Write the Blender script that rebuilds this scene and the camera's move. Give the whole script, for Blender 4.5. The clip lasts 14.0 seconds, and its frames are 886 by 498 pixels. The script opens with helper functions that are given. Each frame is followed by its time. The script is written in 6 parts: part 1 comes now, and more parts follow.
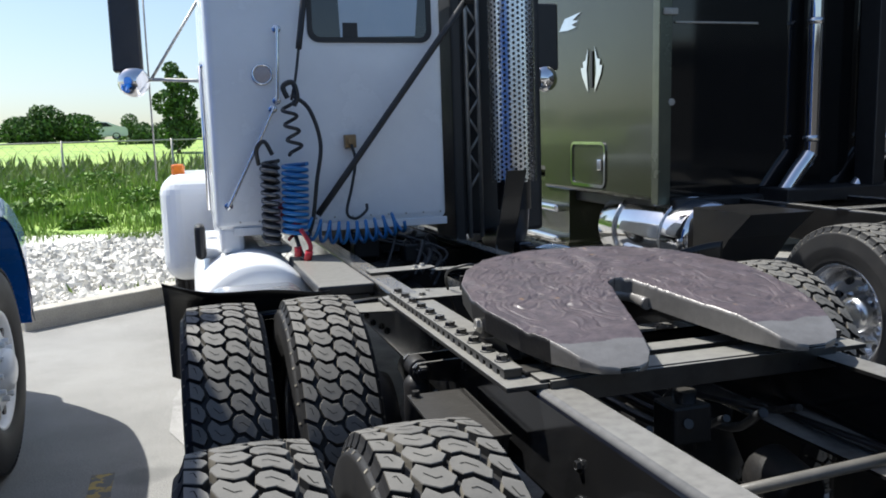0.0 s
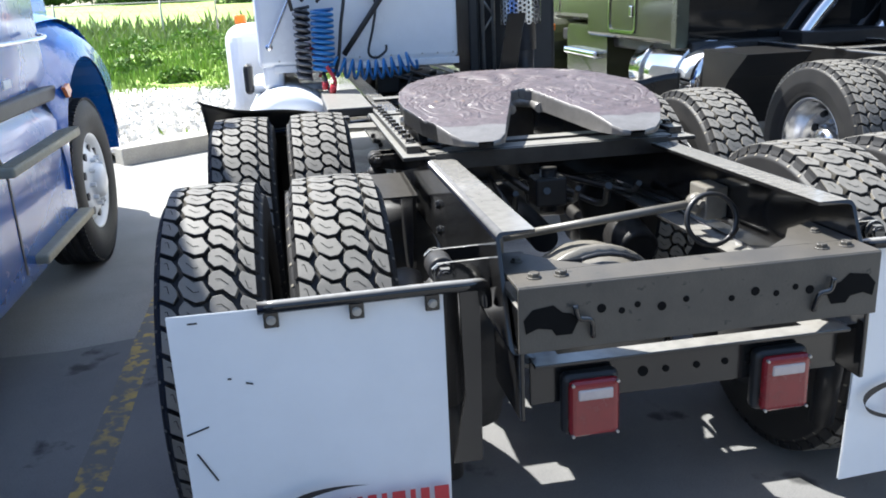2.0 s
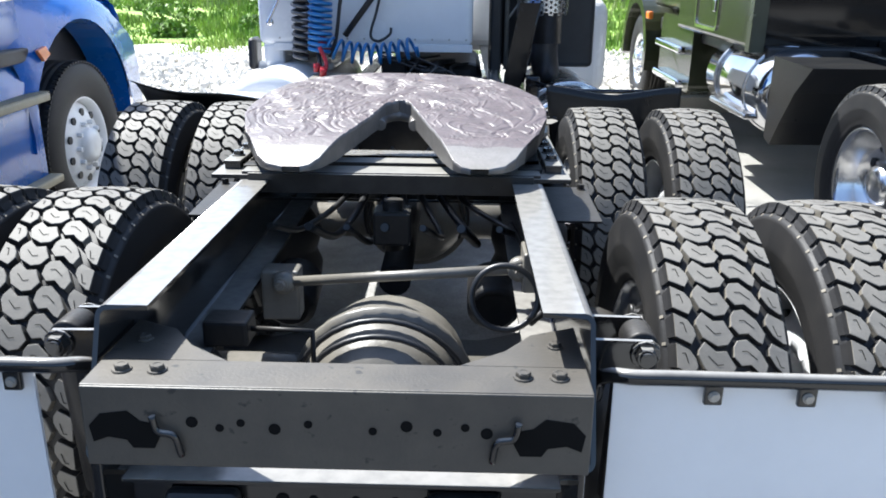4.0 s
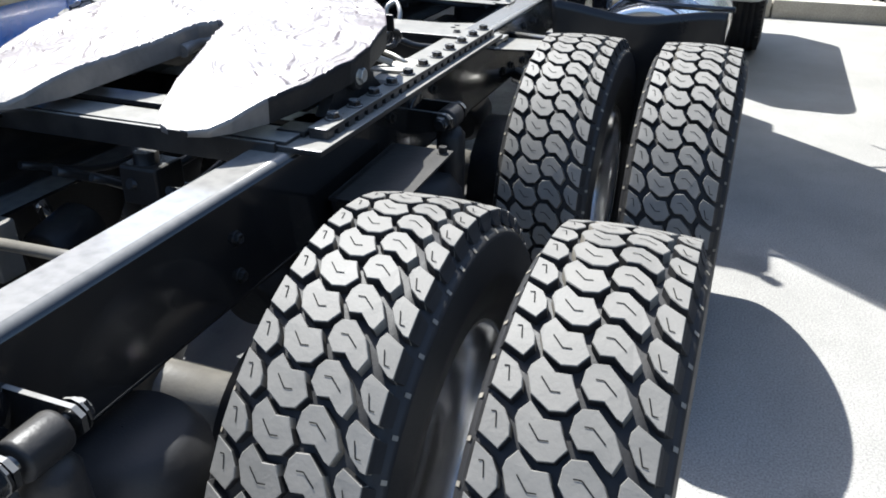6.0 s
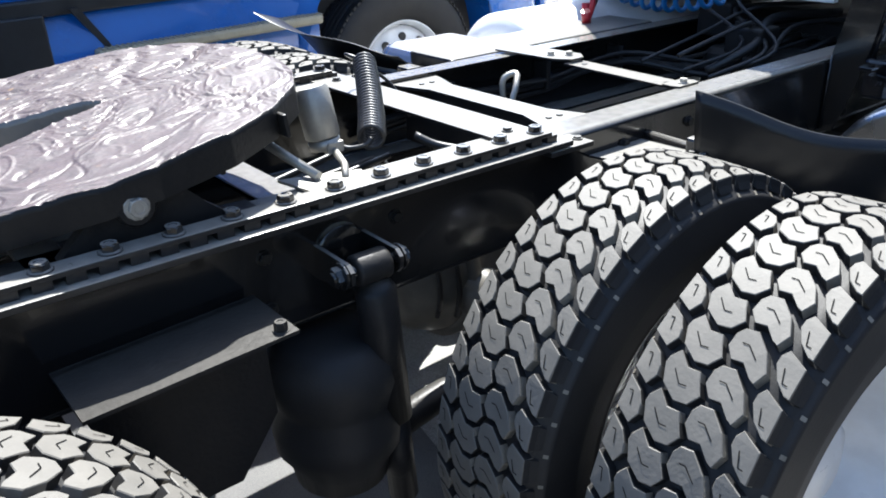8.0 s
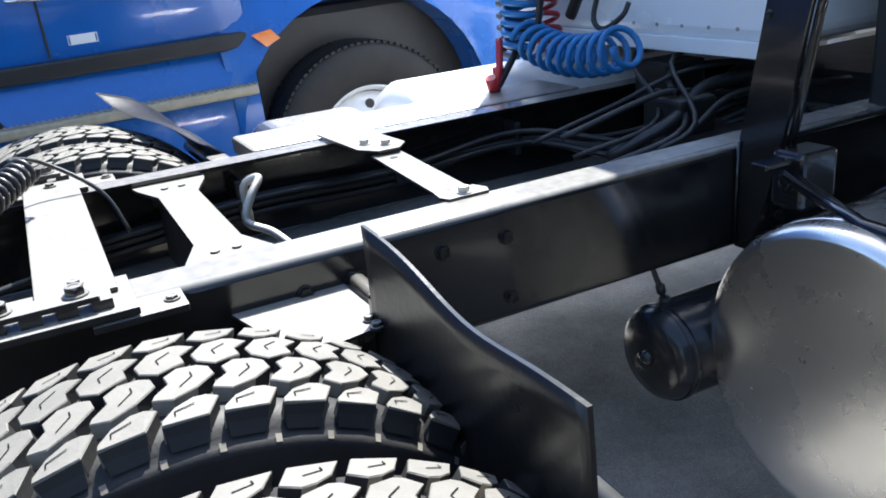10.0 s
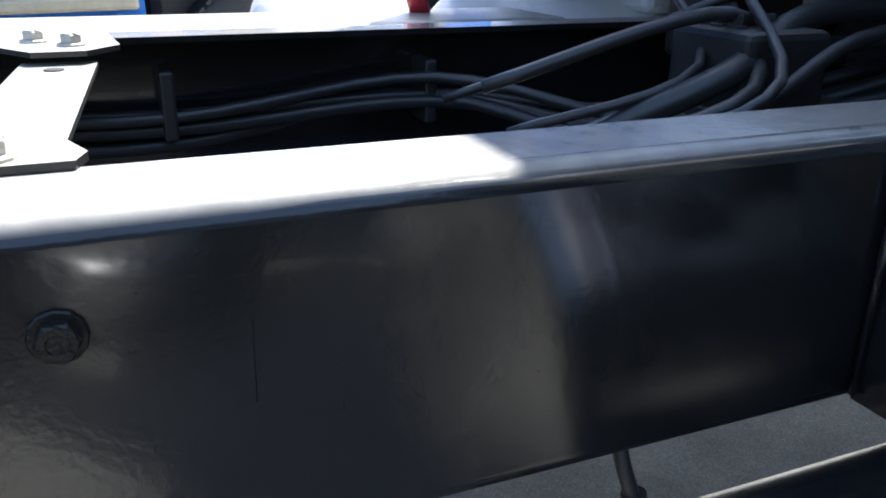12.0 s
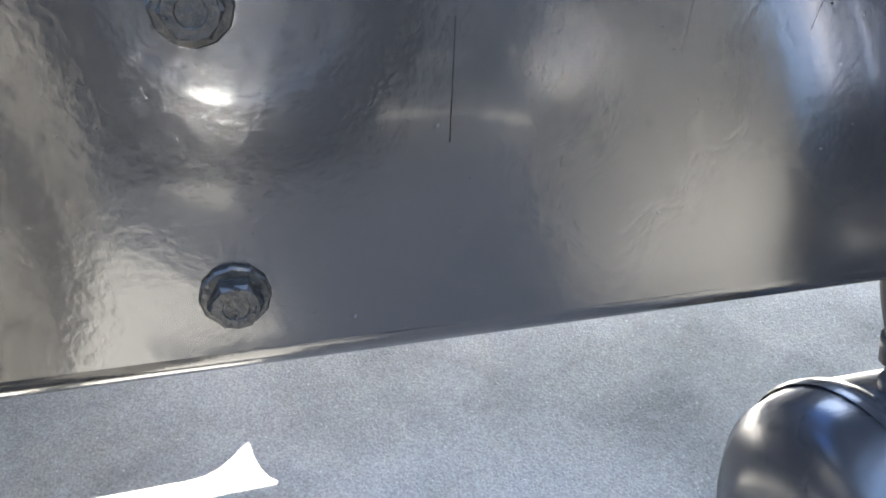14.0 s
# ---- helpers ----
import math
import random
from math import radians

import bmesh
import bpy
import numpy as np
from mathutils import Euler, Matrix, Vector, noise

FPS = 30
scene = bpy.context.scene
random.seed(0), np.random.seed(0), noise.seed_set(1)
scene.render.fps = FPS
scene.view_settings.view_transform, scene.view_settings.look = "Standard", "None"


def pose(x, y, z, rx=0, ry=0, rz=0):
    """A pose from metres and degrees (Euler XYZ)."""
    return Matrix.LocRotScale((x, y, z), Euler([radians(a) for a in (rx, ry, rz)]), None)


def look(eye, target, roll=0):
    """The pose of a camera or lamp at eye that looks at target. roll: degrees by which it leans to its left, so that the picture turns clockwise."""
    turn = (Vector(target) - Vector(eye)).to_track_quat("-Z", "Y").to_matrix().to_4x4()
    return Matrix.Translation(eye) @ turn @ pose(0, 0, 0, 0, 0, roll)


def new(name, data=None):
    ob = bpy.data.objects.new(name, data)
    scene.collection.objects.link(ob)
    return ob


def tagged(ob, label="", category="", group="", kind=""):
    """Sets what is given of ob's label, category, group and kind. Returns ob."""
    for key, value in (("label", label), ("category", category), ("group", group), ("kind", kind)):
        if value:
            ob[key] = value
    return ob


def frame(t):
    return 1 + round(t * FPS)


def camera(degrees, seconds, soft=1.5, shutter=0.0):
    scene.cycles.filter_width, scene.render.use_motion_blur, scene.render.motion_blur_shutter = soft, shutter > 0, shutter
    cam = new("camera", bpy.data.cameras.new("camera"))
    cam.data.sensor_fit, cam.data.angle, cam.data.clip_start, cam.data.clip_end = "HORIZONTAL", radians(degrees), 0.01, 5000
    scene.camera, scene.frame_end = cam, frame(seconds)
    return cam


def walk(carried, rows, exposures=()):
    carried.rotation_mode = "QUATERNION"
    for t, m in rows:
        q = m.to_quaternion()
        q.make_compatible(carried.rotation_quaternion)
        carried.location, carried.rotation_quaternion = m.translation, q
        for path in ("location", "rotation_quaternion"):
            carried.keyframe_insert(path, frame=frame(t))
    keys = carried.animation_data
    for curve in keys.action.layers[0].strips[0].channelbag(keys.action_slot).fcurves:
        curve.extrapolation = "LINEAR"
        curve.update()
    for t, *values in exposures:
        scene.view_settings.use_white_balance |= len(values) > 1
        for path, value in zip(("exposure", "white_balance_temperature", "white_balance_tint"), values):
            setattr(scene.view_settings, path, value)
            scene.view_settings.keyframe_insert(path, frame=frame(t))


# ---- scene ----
cam = camera(57.0, 14.0, soft=1.8)
PATH = [
    (0, (-1.153, -0.74, 1.557), (-0.576, 1.16, 1.311), -1.9),
    (0.5, (-1.089, -1.017, 1.508), (-0.536, 0.863, 1.107), -2.0),
    (1, (-1.03, -1.304, 1.478), (-0.566, 0.564, 0.936), -1.0),
    (1.5, (-0.995, -1.528, 1.477), (-0.593, 0.344, 0.9), -0.2),
    (2, (-0.82, -1.658, 1.469), (-0.506, 0.235, 0.904), -2.8),
    (2.5, (-0.538, -1.663, 1.474), (-0.241, 0.233, 0.911), -1.7),
    (2.7, (-0.453, -1.625, 1.475), (-0.159, 0.27, 0.908), -3.0),
    (4.8, (0.611, -1.006, 1.587), (0.367, 0.839, 0.856), 1.4),
    (5, (0.711, -0.914, 1.593), (0.427, 0.914, 0.833), 0.3),
    (5.5, (1.028, -0.692, 1.558), (0.621, 1.09, 0.746), 0.6),
    (6, (1.292, -0.455, 1.575), (0.663, 1.225, 0.688), 0.5),
    (6.5, (1.455, -0.148, 1.599), (0.647, 1.416, 0.651), 2.6),
    (7, (1.58, 0.185, 1.566), (0.547, 1.616, 0.627), -1.8),
    (7.5, (1.704, 0.489, 1.55), (0.449, 1.778, 0.675), -1.5),
    (8, (1.714, 0.862, 1.561), (0.283, 1.988, 0.733), -1.8),
    (8.5, (1.739, 1.234, 1.544), (0.183, 2.234, 0.784), -8.5),
    (9, (1.781, 1.638, 1.492), (0.096, 2.453, 0.786), -5.5),
    (9.2, (1.771, 1.781, 1.488), (0.047, 2.524, 0.796), -7.3),
    (11.3, (1.33, 2.507, 1.351), (-0.283, 3.437, 0.623), -2.1),
    (11.5, (1.205, 2.616, 1.305), (-0.419, 3.533, 0.581), -2.0),
    (12, (0.862, 2.915, 1.132), (-0.86, 3.637, 0.416), 0.7),
    (12.5, (0.737, 2.932, 1.056), (-0.969, 3.556, 0.326), 3.2),
    (13, (0.745, 2.924, 0.997), (-1.049, 3.401, 0.278), 0.2),
    (13.5, (0.726, 2.888, 0.942), (-0.964, 3.414, 0.113), 1.3),
    (14, (0.748, 2.889, 1.005), (-0.931, 3.344, 0.017), 1.4),
]
walk(cam, [(t, look(eye, target, roll)) for t, eye, target, roll in PATH], exposures=[(0, 0.65, 6150, 8), (0.5, 1.25, 6150, 8), (1.0, 1.65, 6150, 8), (1.5, 1.65, 6150, 8), (2.5, 1.62, 6050, 8), (5, 1.5, 6000, 8), (7.5, 1.55, 6000, 8), (8.5, 1.75, 6050, 8), (9, 1.75, 6050, 8), (11.3, 2.1, 6000, 8), (12.0, 2.4, 6100, 8), (12.5, 3.35, 6450, 8), (13.0, 4.3, 6400, 8), (13.5, 4.85, 6450, 8), (14, 5.0, 6500, 8)])

# ---- light ----
SUN_TO = Vector((-0.48, 0.40, 1.0)).normalized()
world = bpy.data.worlds.new("world")
scene.world = world
world.use_nodes = True
wn = world.node_tree.nodes
sky = wn.new("ShaderNodeTexSky")
sky.sky_type = "NISHITA"
sky.sun_disc = False
sky.sun_elevation = math.asin(SUN_TO.z)
sky.sun_rotation = math.atan2(SUN_TO.x, SUN_TO.y)
sky.air_density, sky.dust_density = 1.0, 1.5
world.node_tree.links.new(sky.outputs[0], wn["Background"].inputs[0])
wn["Background"].inputs[1].default_value = 0.105
sun_data = bpy.data.lights.new("sun", "SUN")
sun_data.energy, sun_data.angle, sun_data.color = 5.0, radians(0.5), (1.0, 0.95, 0.87)
sun = new("sun", sun_data)
sun.matrix_world = look(SUN_TO * 30, (0, 0, 0))


# ---- materials ----
def material(name, color, rough=0.5, metal=0.0, second=None, scale=6.0, amount=0.5, bump=0.0, bump_scale=60.0, coat=0.0, spots=None, spot_scale=40.0, spot_cut=0.62, island=0.0, streak=(1, 1, 1), rough_var=0.12, spec=0.5, dust=None, dust_glare_amount=0.8, grain=0.0, coat_rough=0.06):
    """A procedural surface: base colour broken up at two scales, uneven gloss, fine relief."""
    m = bpy.data.materials.new(name)
    m.use_nodes = True
    nt = m.node_tree
    n, l = nt.nodes, nt.links
    b = n["Principled BSDF"]
    b.inputs["Metallic"].default_value = metal
    b.inputs["Coat Weight"].default_value = coat
    b.inputs["Coat Roughness"].default_value = coat_rough
    b.inputs["Specular IOR Level"].default_value = spec
    co = n.new("ShaderNodeTexCoord")
    mp = n.new("ShaderNodeMapping")
    mp.inputs["Scale"].default_value = streak
    l.new(co.outputs["Object"], mp.inputs["Vector"])
    big = n.new("ShaderNodeTexNoise")
    big.inputs["Scale"].default_value = scale
    big.inputs["Detail"].default_value = 6
    big.inputs["Roughness"].default_value = 0.65
    l.new(mp.outputs[0], big.inputs["Vector"])
    ramp = n.new("ShaderNodeMapRange")
    ramp.inputs["From Min"].default_value, ramp.inputs["From Max"].default_value = 0.38, 0.66
    l.new(big.outputs["Fac"], ramp.inputs["Value"])
    gain = n.new("ShaderNodeMath")
    gain.operation = "MULTIPLY"
    gain.inputs[1].default_value = amount
    l.new(ramp.outputs[0], gain.inputs[0])
    mix = n.new("ShaderNodeMix")
    mix.data_type = "RGBA"
    mix.inputs["A"].default_value = (*color, 1)
    mix.inputs["B"].default_value = (*(second or [c * 0.6 for c in color]), 1)
    l.new(gain.outputs[0], mix.inputs["Factor"])
    out = mix.outputs["Result"]
    if spots:
        sp = n.new("ShaderNodeTexNoise")
        sp.inputs["Scale"].default_value = spot_scale
        sp.inputs["Detail"].default_value = 4
        l.new(mp.outputs[0], sp.inputs["Vector"])
        sr = n.new("ShaderNodeMapRange")
        sr.inputs["From Min"].default_value, sr.inputs["From Max"].default_value = spot_cut, spot_cut + 0.06
        l.new(sp.outputs["Fac"], sr.inputs["Value"])
        mix2 = n.new("ShaderNodeMix")
        mix2.data_type = "RGBA"
        l.new(sr.outputs[0], mix2.inputs["Factor"])
        l.new(out, mix2.inputs["A"])
        mix2.inputs["B"].default_value = (*spots, 1)
        out = mix2.outputs["Result"]
    if island:
        geo = n.new("ShaderNodeNewGeometry")
        vr = n.new("ShaderNodeMapRange")
        vr.inputs["To Min"].default_value, vr.inputs["To Max"].default_value = 1 - island, 1 + island
        l.new(geo.outputs["Random Per Island"], vr.inputs["Value"])
        hsv = n.new("ShaderNodeHueSaturation")
        l.new(vr.outputs[0], hsv.inputs["Value"])
        l.new(out, hsv.inputs["Color"])
        out = hsv.outputs["Color"]
    # upward faces turn paler: dust, plus the sun's glare on tops painted in
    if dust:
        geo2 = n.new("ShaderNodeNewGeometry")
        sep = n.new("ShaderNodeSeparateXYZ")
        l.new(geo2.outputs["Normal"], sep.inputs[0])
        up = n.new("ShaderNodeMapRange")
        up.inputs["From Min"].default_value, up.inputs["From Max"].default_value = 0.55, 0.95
        up.inputs["To Max"].default_value = dust_glare_amount
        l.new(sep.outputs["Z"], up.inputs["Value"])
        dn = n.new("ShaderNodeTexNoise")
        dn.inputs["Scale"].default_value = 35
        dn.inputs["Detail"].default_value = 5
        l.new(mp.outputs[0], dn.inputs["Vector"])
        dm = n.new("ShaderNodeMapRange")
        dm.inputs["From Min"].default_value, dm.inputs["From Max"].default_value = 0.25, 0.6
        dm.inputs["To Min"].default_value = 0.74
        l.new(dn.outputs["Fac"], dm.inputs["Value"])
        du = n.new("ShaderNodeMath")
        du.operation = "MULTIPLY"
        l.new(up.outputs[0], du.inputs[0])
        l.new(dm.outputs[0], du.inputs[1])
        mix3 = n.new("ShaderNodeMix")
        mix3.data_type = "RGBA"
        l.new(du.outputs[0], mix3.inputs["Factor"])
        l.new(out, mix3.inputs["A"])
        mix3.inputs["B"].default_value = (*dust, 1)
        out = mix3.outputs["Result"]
    if grain:
        gn = n.new("ShaderNodeTexNoise")
        gn.inputs["Scale"].default_value = bump_scale
        gn.inputs["Detail"].default_value = 8
        gn.inputs["Roughness"].default_value = 0.75
        l.new(mp.outputs[0], gn.inputs["Vector"])
        gr = n.new("ShaderNodeMapRange")
        gr.inputs["From Min"].default_value, gr.inputs["From Max"].default_value = 0.35, 0.65
        gr.inputs["To Min"].default_value, gr.inputs["To Max"].default_value = 1 - grain, 1 + grain
        l.new(gn.outputs["Fac"], gr.inputs["Value"])
        gh = n.new("ShaderNodeHueSaturation")
        l.new(gr.outputs[0], gh.inputs["Value"])
        l.new(out, gh.inputs["Color"])
        out = gh.outputs["Color"]
    l.new(out, b.inputs["Base Color"])
    rr = n.new("ShaderNodeMapRange")
    rr.inputs["To Min"].default_value, rr.inputs["To Max"].default_value = max(0.02, rough - rough_var), min(1, rough + rough_var)
    fine = n.new("ShaderNodeTexNoise")
    fine.inputs["Scale"].default_value = bump_scale
    fine.inputs["Detail"].default_value = 5
    l.new(mp.outputs[0], fine.inputs["Vector"])
    l.new(big.outputs["Fac"], rr.inputs["Value"])
    l.new(rr.outputs[0], b.inputs["Roughness"])
    if bump:
        bp = n.new("ShaderNodeBump")
        bp.inputs["Strength"].default_value = 1.0
        bp.inputs["Distance"].default_value = bump
        l.new(fine.outputs["Fac"], bp.inputs["Height"])
        l.new(bp.outputs[0], b.inputs["Normal"])
    return m


M = {}
M["frame"] = material("black_chassis_paint", (0.009, 0.009, 0.0095), 0.15, second=(0.017, 0.0165, 0.016), scale=9, amount=0.5, bump=0.0002, bump_scale=150, coat=0.3, spots=(0.045, 0.044, 0.042), spot_scale=260, spot_cut=0.72, dust=(0.27, 0.26, 0.24), dust_glare_amount=0.88, rough_var=0.05)
M["bolt_black"] = material("greasy_black_bolt", (0.007, 0.007, 0.0075), 0.3, second=(0.02, 0.019, 0.017), scale=90, amount=0.8, bump=0.0012, bump_scale=260, spec=0.3)
M["dusty"] = material("dusty_black_paint", (0.05, 0.046, 0.04), 0.5, second=(0.085, 0.075, 0.06), scale=5, amount=0.8, bump=0.0006, bump_scale=150, spots=(0.02, 0.02, 0.02), spot_cut=0.64)
M["cast"] = material("cast_iron_black", (0.013, 0.013, 0.014), 0.42, second=(0.028, 0.025, 0.022), scale=12, bump=0.001, bump_scale=90, spec=0.22, dust=(0.06, 0.056, 0.05), dust_glare_amount=0.7)
M["axle"] = material("dusty_axle_paint", (0.17, 0.158, 0.135), 0.36, second=(0.085, 0.08, 0.07), scale=8, amount=0.7, bump=0.0005, bump_scale=110, spots=(0.26, 0.245, 0.21), spot_scale=12, spot_cut=0.66)
M["rubber"] = material("tyre_rubber", (0.016, 0.016, 0.017), 0.55, second=(0.032, 0.030, 0.028), scale=7, amount=0.6, bump=0.0004, bump_scale=200, spec=0.3)
M["tread"] = material("worn_tread_rubber", (0.125, 0.119, 0.107), 0.62, second=(0.17, 0.16, 0.142), scale=10, amount=0.7, bump=0.0005, bump_scale=160, island=0.06, spec=0.35)
# pale from dust and from sunlight on the groove walls, painted in
M["tread_side"] = material("lit_dusty_tread_flank", (0.14, 0.125, 0.10), 0.8, second=(0.26, 0.235, 0.19), scale=14, amount=0.8, bump=0.0008, bump_scale=120)
M["groove"] = material("tread_groove_rubber", (0.008, 0.008, 0.008), 0.9, spec=0.08)
M["chrome"] = material("chrome", (0.75, 0.75, 0.77), 0.08, 1.0, second=(0.6, 0.6, 0.62), scale=4, rough_var=0.04)
M["alloy"] = material("polished_alloy", (0.72, 0.72, 0.73), 0.22, 1.0, second=(0.5, 0.5, 0.5), scale=9, bump=0.0002)
M["galv"] = material("dull_galvanised_steel", (0.42, 0.41, 0.38), 0.5, 0.7, second=(0.25, 0.23, 0.2), scale=20, bump=0.0004)
M["white"] = material("white_paint", (0.8, 0.81, 0.82), 0.25, second=(0.68, 0.69, 0.7), scale=3, amount=0.4, coat=0.4)
M["flap"] = material("white_plastic_sheet", (0.78, 0.79, 0.8), 0.4, second=(0.66, 0.67, 0.68), scale=3, amount=0.4, spots=(0.25, 0.24, 0.22), spot_scale=9, spot_cut=0.74)
M["blue"] = material("metallic_blue_paint", (0.007, 0.11, 0.43), 0.26, 0.0, second=(0.005, 0.08, 0.32), scale=2, amount=0.5, coat=0.6, spec=0.5)
M["green"] = material("dark_olive_paint", (0.024, 0.028, 0.014), 0.22, 0.0, second=(0.018, 0.02, 0.011), scale=2, amount=0.5, coat=0.25, spec=0.4)
M["black"] = material("black_plastic", (0.015, 0.015, 0.016), 0.45, second=(0.03, 0.03, 0.03), scale=12, bump=0.0004)
M["gloss"] = material("gloss_black_paint", (0.01, 0.01, 0.012), 0.15, coat=0.6, scale=3)
M["mirror_black"] = material("polished_near_black_paint", (0.006, 0.007, 0.008), 0.06, second=(0.012, 0.012, 0.012), scale=2, rough_var=0.02)
M["grease"] = material("dark_grease", (0.098, 0.073, 0.072), 0.46, second=(0.040, 0.029, 0.030), scale=26, amount=0.9, bump=0.0012, bump_scale=75, spots=(0.19, 0.12, 0.065), spot_scale=22, spot_cut=0.69, spec=0.75, rough_var=0.18, coat=0.22, coat_rough=0.34)
M["plate"] = material("worn_steel_plate", (0.21, 0.2, 0.19), 0.42, 0.4, second=(0.1, 0.095, 0.09), scale=14, bump=0.0008, bump_scale=80)
M["red"] = material("red_lens", (0.2, 0.012, 0.016), 0.25, second=(0.14, 0.01, 0.013), scale=30, coat=0.4)
M["clear"] = material("clear_lens", (0.46, 0.40, 0.38), 0.25, second=(0.34, 0.28, 0.27), scale=40, coat=0.4)
M["amber"] = material("amber_lens", (0.75, 0.2, 0.02), 0.25, scale=30, coat=0.4)
M["hose_blue"] = material("blue_coiled_hose", (0.02, 0.16, 0.42), 0.35, scale=10)
M["hose_red"] = material("red_coiled_hose", (0.4, 0.02, 0.03), 0.35, scale=10)
M["hose_grey"] = material("grey_coiled_cable", (0.1, 0.1, 0.105), 0.4, second=(0.16, 0.16, 0.16), scale=10)
M["hose_black"] = material("black_hose", (0.02, 0.02, 0.021), 0.4, scale=20)
M["glass"] = material("dark_glass", (0.02, 0.025, 0.03), 0.04, scale=2, spec=0.8, rough_var=0.01)
M["ground"] = material("old_pavement", (0.25, 0.243, 0.226), 0.82, second=(0.185, 0.18, 0.168), scale=0.9, amount=0.9, bump=0.002, bump_scale=150, grain=0.45, spots=(0.15, 0.147, 0.138), spot_scale=1.1, spot_cut=0.62)
M["kerb"] = material("concrete", (0.42, 0.39, 0.33), 0.85, second=(0.3, 0.28, 0.24), scale=5, bump=0.002, bump_scale=70, grain=0.22)
M["yellow"] = material("worn_yellow_line", (0.42, 0.29, 0.07), 0.8, second=(0.13, 0.125, 0.11), scale=7, amount=1.0, bump=0.001, spots=(0.13, 0.125, 0.115), spot_scale=14, spot_cut=0.45)
M["gravel"] = material("pale_gravel", (0.6, 0.58, 0.53), 0.9, second=(0.4, 0.38, 0.34), scale=8, island=0.3, bump=0.003)
M["grass"] = material("grass", (0.2, 0.3, 0.045), 0.7, second=(0.27, 0.34, 0.09), scale=0.35, island=0.4, spots=(0.13, 0.22, 0.03), spot_scale=0.8, spot_cut=0.52)
M["weed"] = material("weed_leaf", (0.13, 0.23, 0.03), 0.65, second=(0.2, 0.3, 0.06), scale=3, island=0.4)
M["leaf"] = material("hedge_leaf", (0.055, 0.12, 0.02), 0.65, second=(0.10, 0.17, 0.03), scale=1.5, island=0.4)
# kept dark for what the polished paint mirrors
M["shed"] = material("dark_reflected_block", (0.055, 0.05, 0.045), 0.8, second=(0.03, 0.028, 0.026), scale=2, bump=0.002)
M["bark"] = material("bark", (0.12, 0.09, 0.06), 0.9, scale=10, bump=0.004)


M["steel"] = material("painted_steel_plate", (0.012, 0.012, 0.013), 0.32, 0.0, second=(0.03, 0.028, 0.026), scale=18, amount=0.7, bump=0.0005, bump_scale=140, dust=(0.27, 0.26, 0.235), dust_glare_amount=0.9)
M["tank"] = material("brushed_aluminium", (0.80, 0.79, 0.77), 0.27, 1.0, second=(0.66, 0.65, 0.63), scale=5, bump=0.0003, bump_scale=30, rough_var=0.08)
M["guard"] = material("bright_perforated_steel", (0.78, 0.78, 0.78), 0.25, 1.0, second=(0.68, 0.68, 0.68), scale=8)
M["air_tank"] = material("satin_black_tank_paint", (0.016, 0.0165, 0.018), 0.22, second=(0.03, 0.03, 0.03), scale=9, amount=0.5, bump=0.0002, bump_scale=120)
M["car"] = material("silver_white_car_paint", (0.7, 0.72, 0.74), 0.3, second=(0.62, 0.64, 0.66), scale=1, coat=0.5)
M["exhaust"] = material("dark_exhaust_steel", (0.06, 0.06, 0.062), 0.4, 0.6, second=(0.03, 0.03, 0.03), scale=8)
# pale tone stands for daylight seen through the cab
M["skyglass"] = material("painted_daylight_pane", (0.45, 0.52, 0.58), 0.1, second=(0.3, 0.4, 0.5), scale=1.5, rough_var=0.03)
M["brass"] = material("worn_brass", (0.3, 0.2, 0.1), 0.45, 0.5, scale=20)
M["flap_black"] = material("black_rubber_sheet", (0.009, 0.009, 0.0095), 0.32, second=(0.02, 0.018, 0.015), scale=5, amount=0.6, bump=0.0006, bump_scale=60, spec=0.4)
M["rim_white"] = material("white_wheel_enamel", (0.72, 0.73, 0.74), 0.3, second=(0.55, 0.54, 0.52), scale=9, amount=0.4, coat=0.3)
M["print_red"] = material("red_print", (0.5, 0.03, 0.04), 0.4, scale=20)
M["green_light"] = material("pale_polished_trim", (0.1, 0.11, 0.085), 0.25, 0.5, scale=6)
M["step"] = material("dusty_step_tread", (0.4, 0.36, 0.26), 0.6, 0.2, second=(0.28, 0.25, 0.18), scale=20, bump=0.001)
M["reed"] = material("pale_reed", (0.2, 0.26, 0.08), 0.8, second=(0.26, 0.27, 0.12), scale=0.5, island=0.3)
M["slab"] = material("stained_slab", (0.36, 0.348, 0.328), 0.8, second=(0.21, 0.205, 0.196), scale=2.6, amount=1.0, bump=0.0022, bump_scale=230, grain=0.42, spots=(0.60, 0.59, 0.57), spot_scale=190, spot_cut=0.66)
M["asphalt"] = material("old_asphalt", (0.12, 0.119, 0.12), 0.85, second=(0.17, 0.167, 0.16), scale=1.4, amount=0.9, bump=0.002, bump_scale=300, grain=0.45, spots=(0.04, 0.04, 0.04), spot_scale=3.5, spot_cut=0.62)


# ---- mesh tools ----
def V(*a):
    return Vector(a)


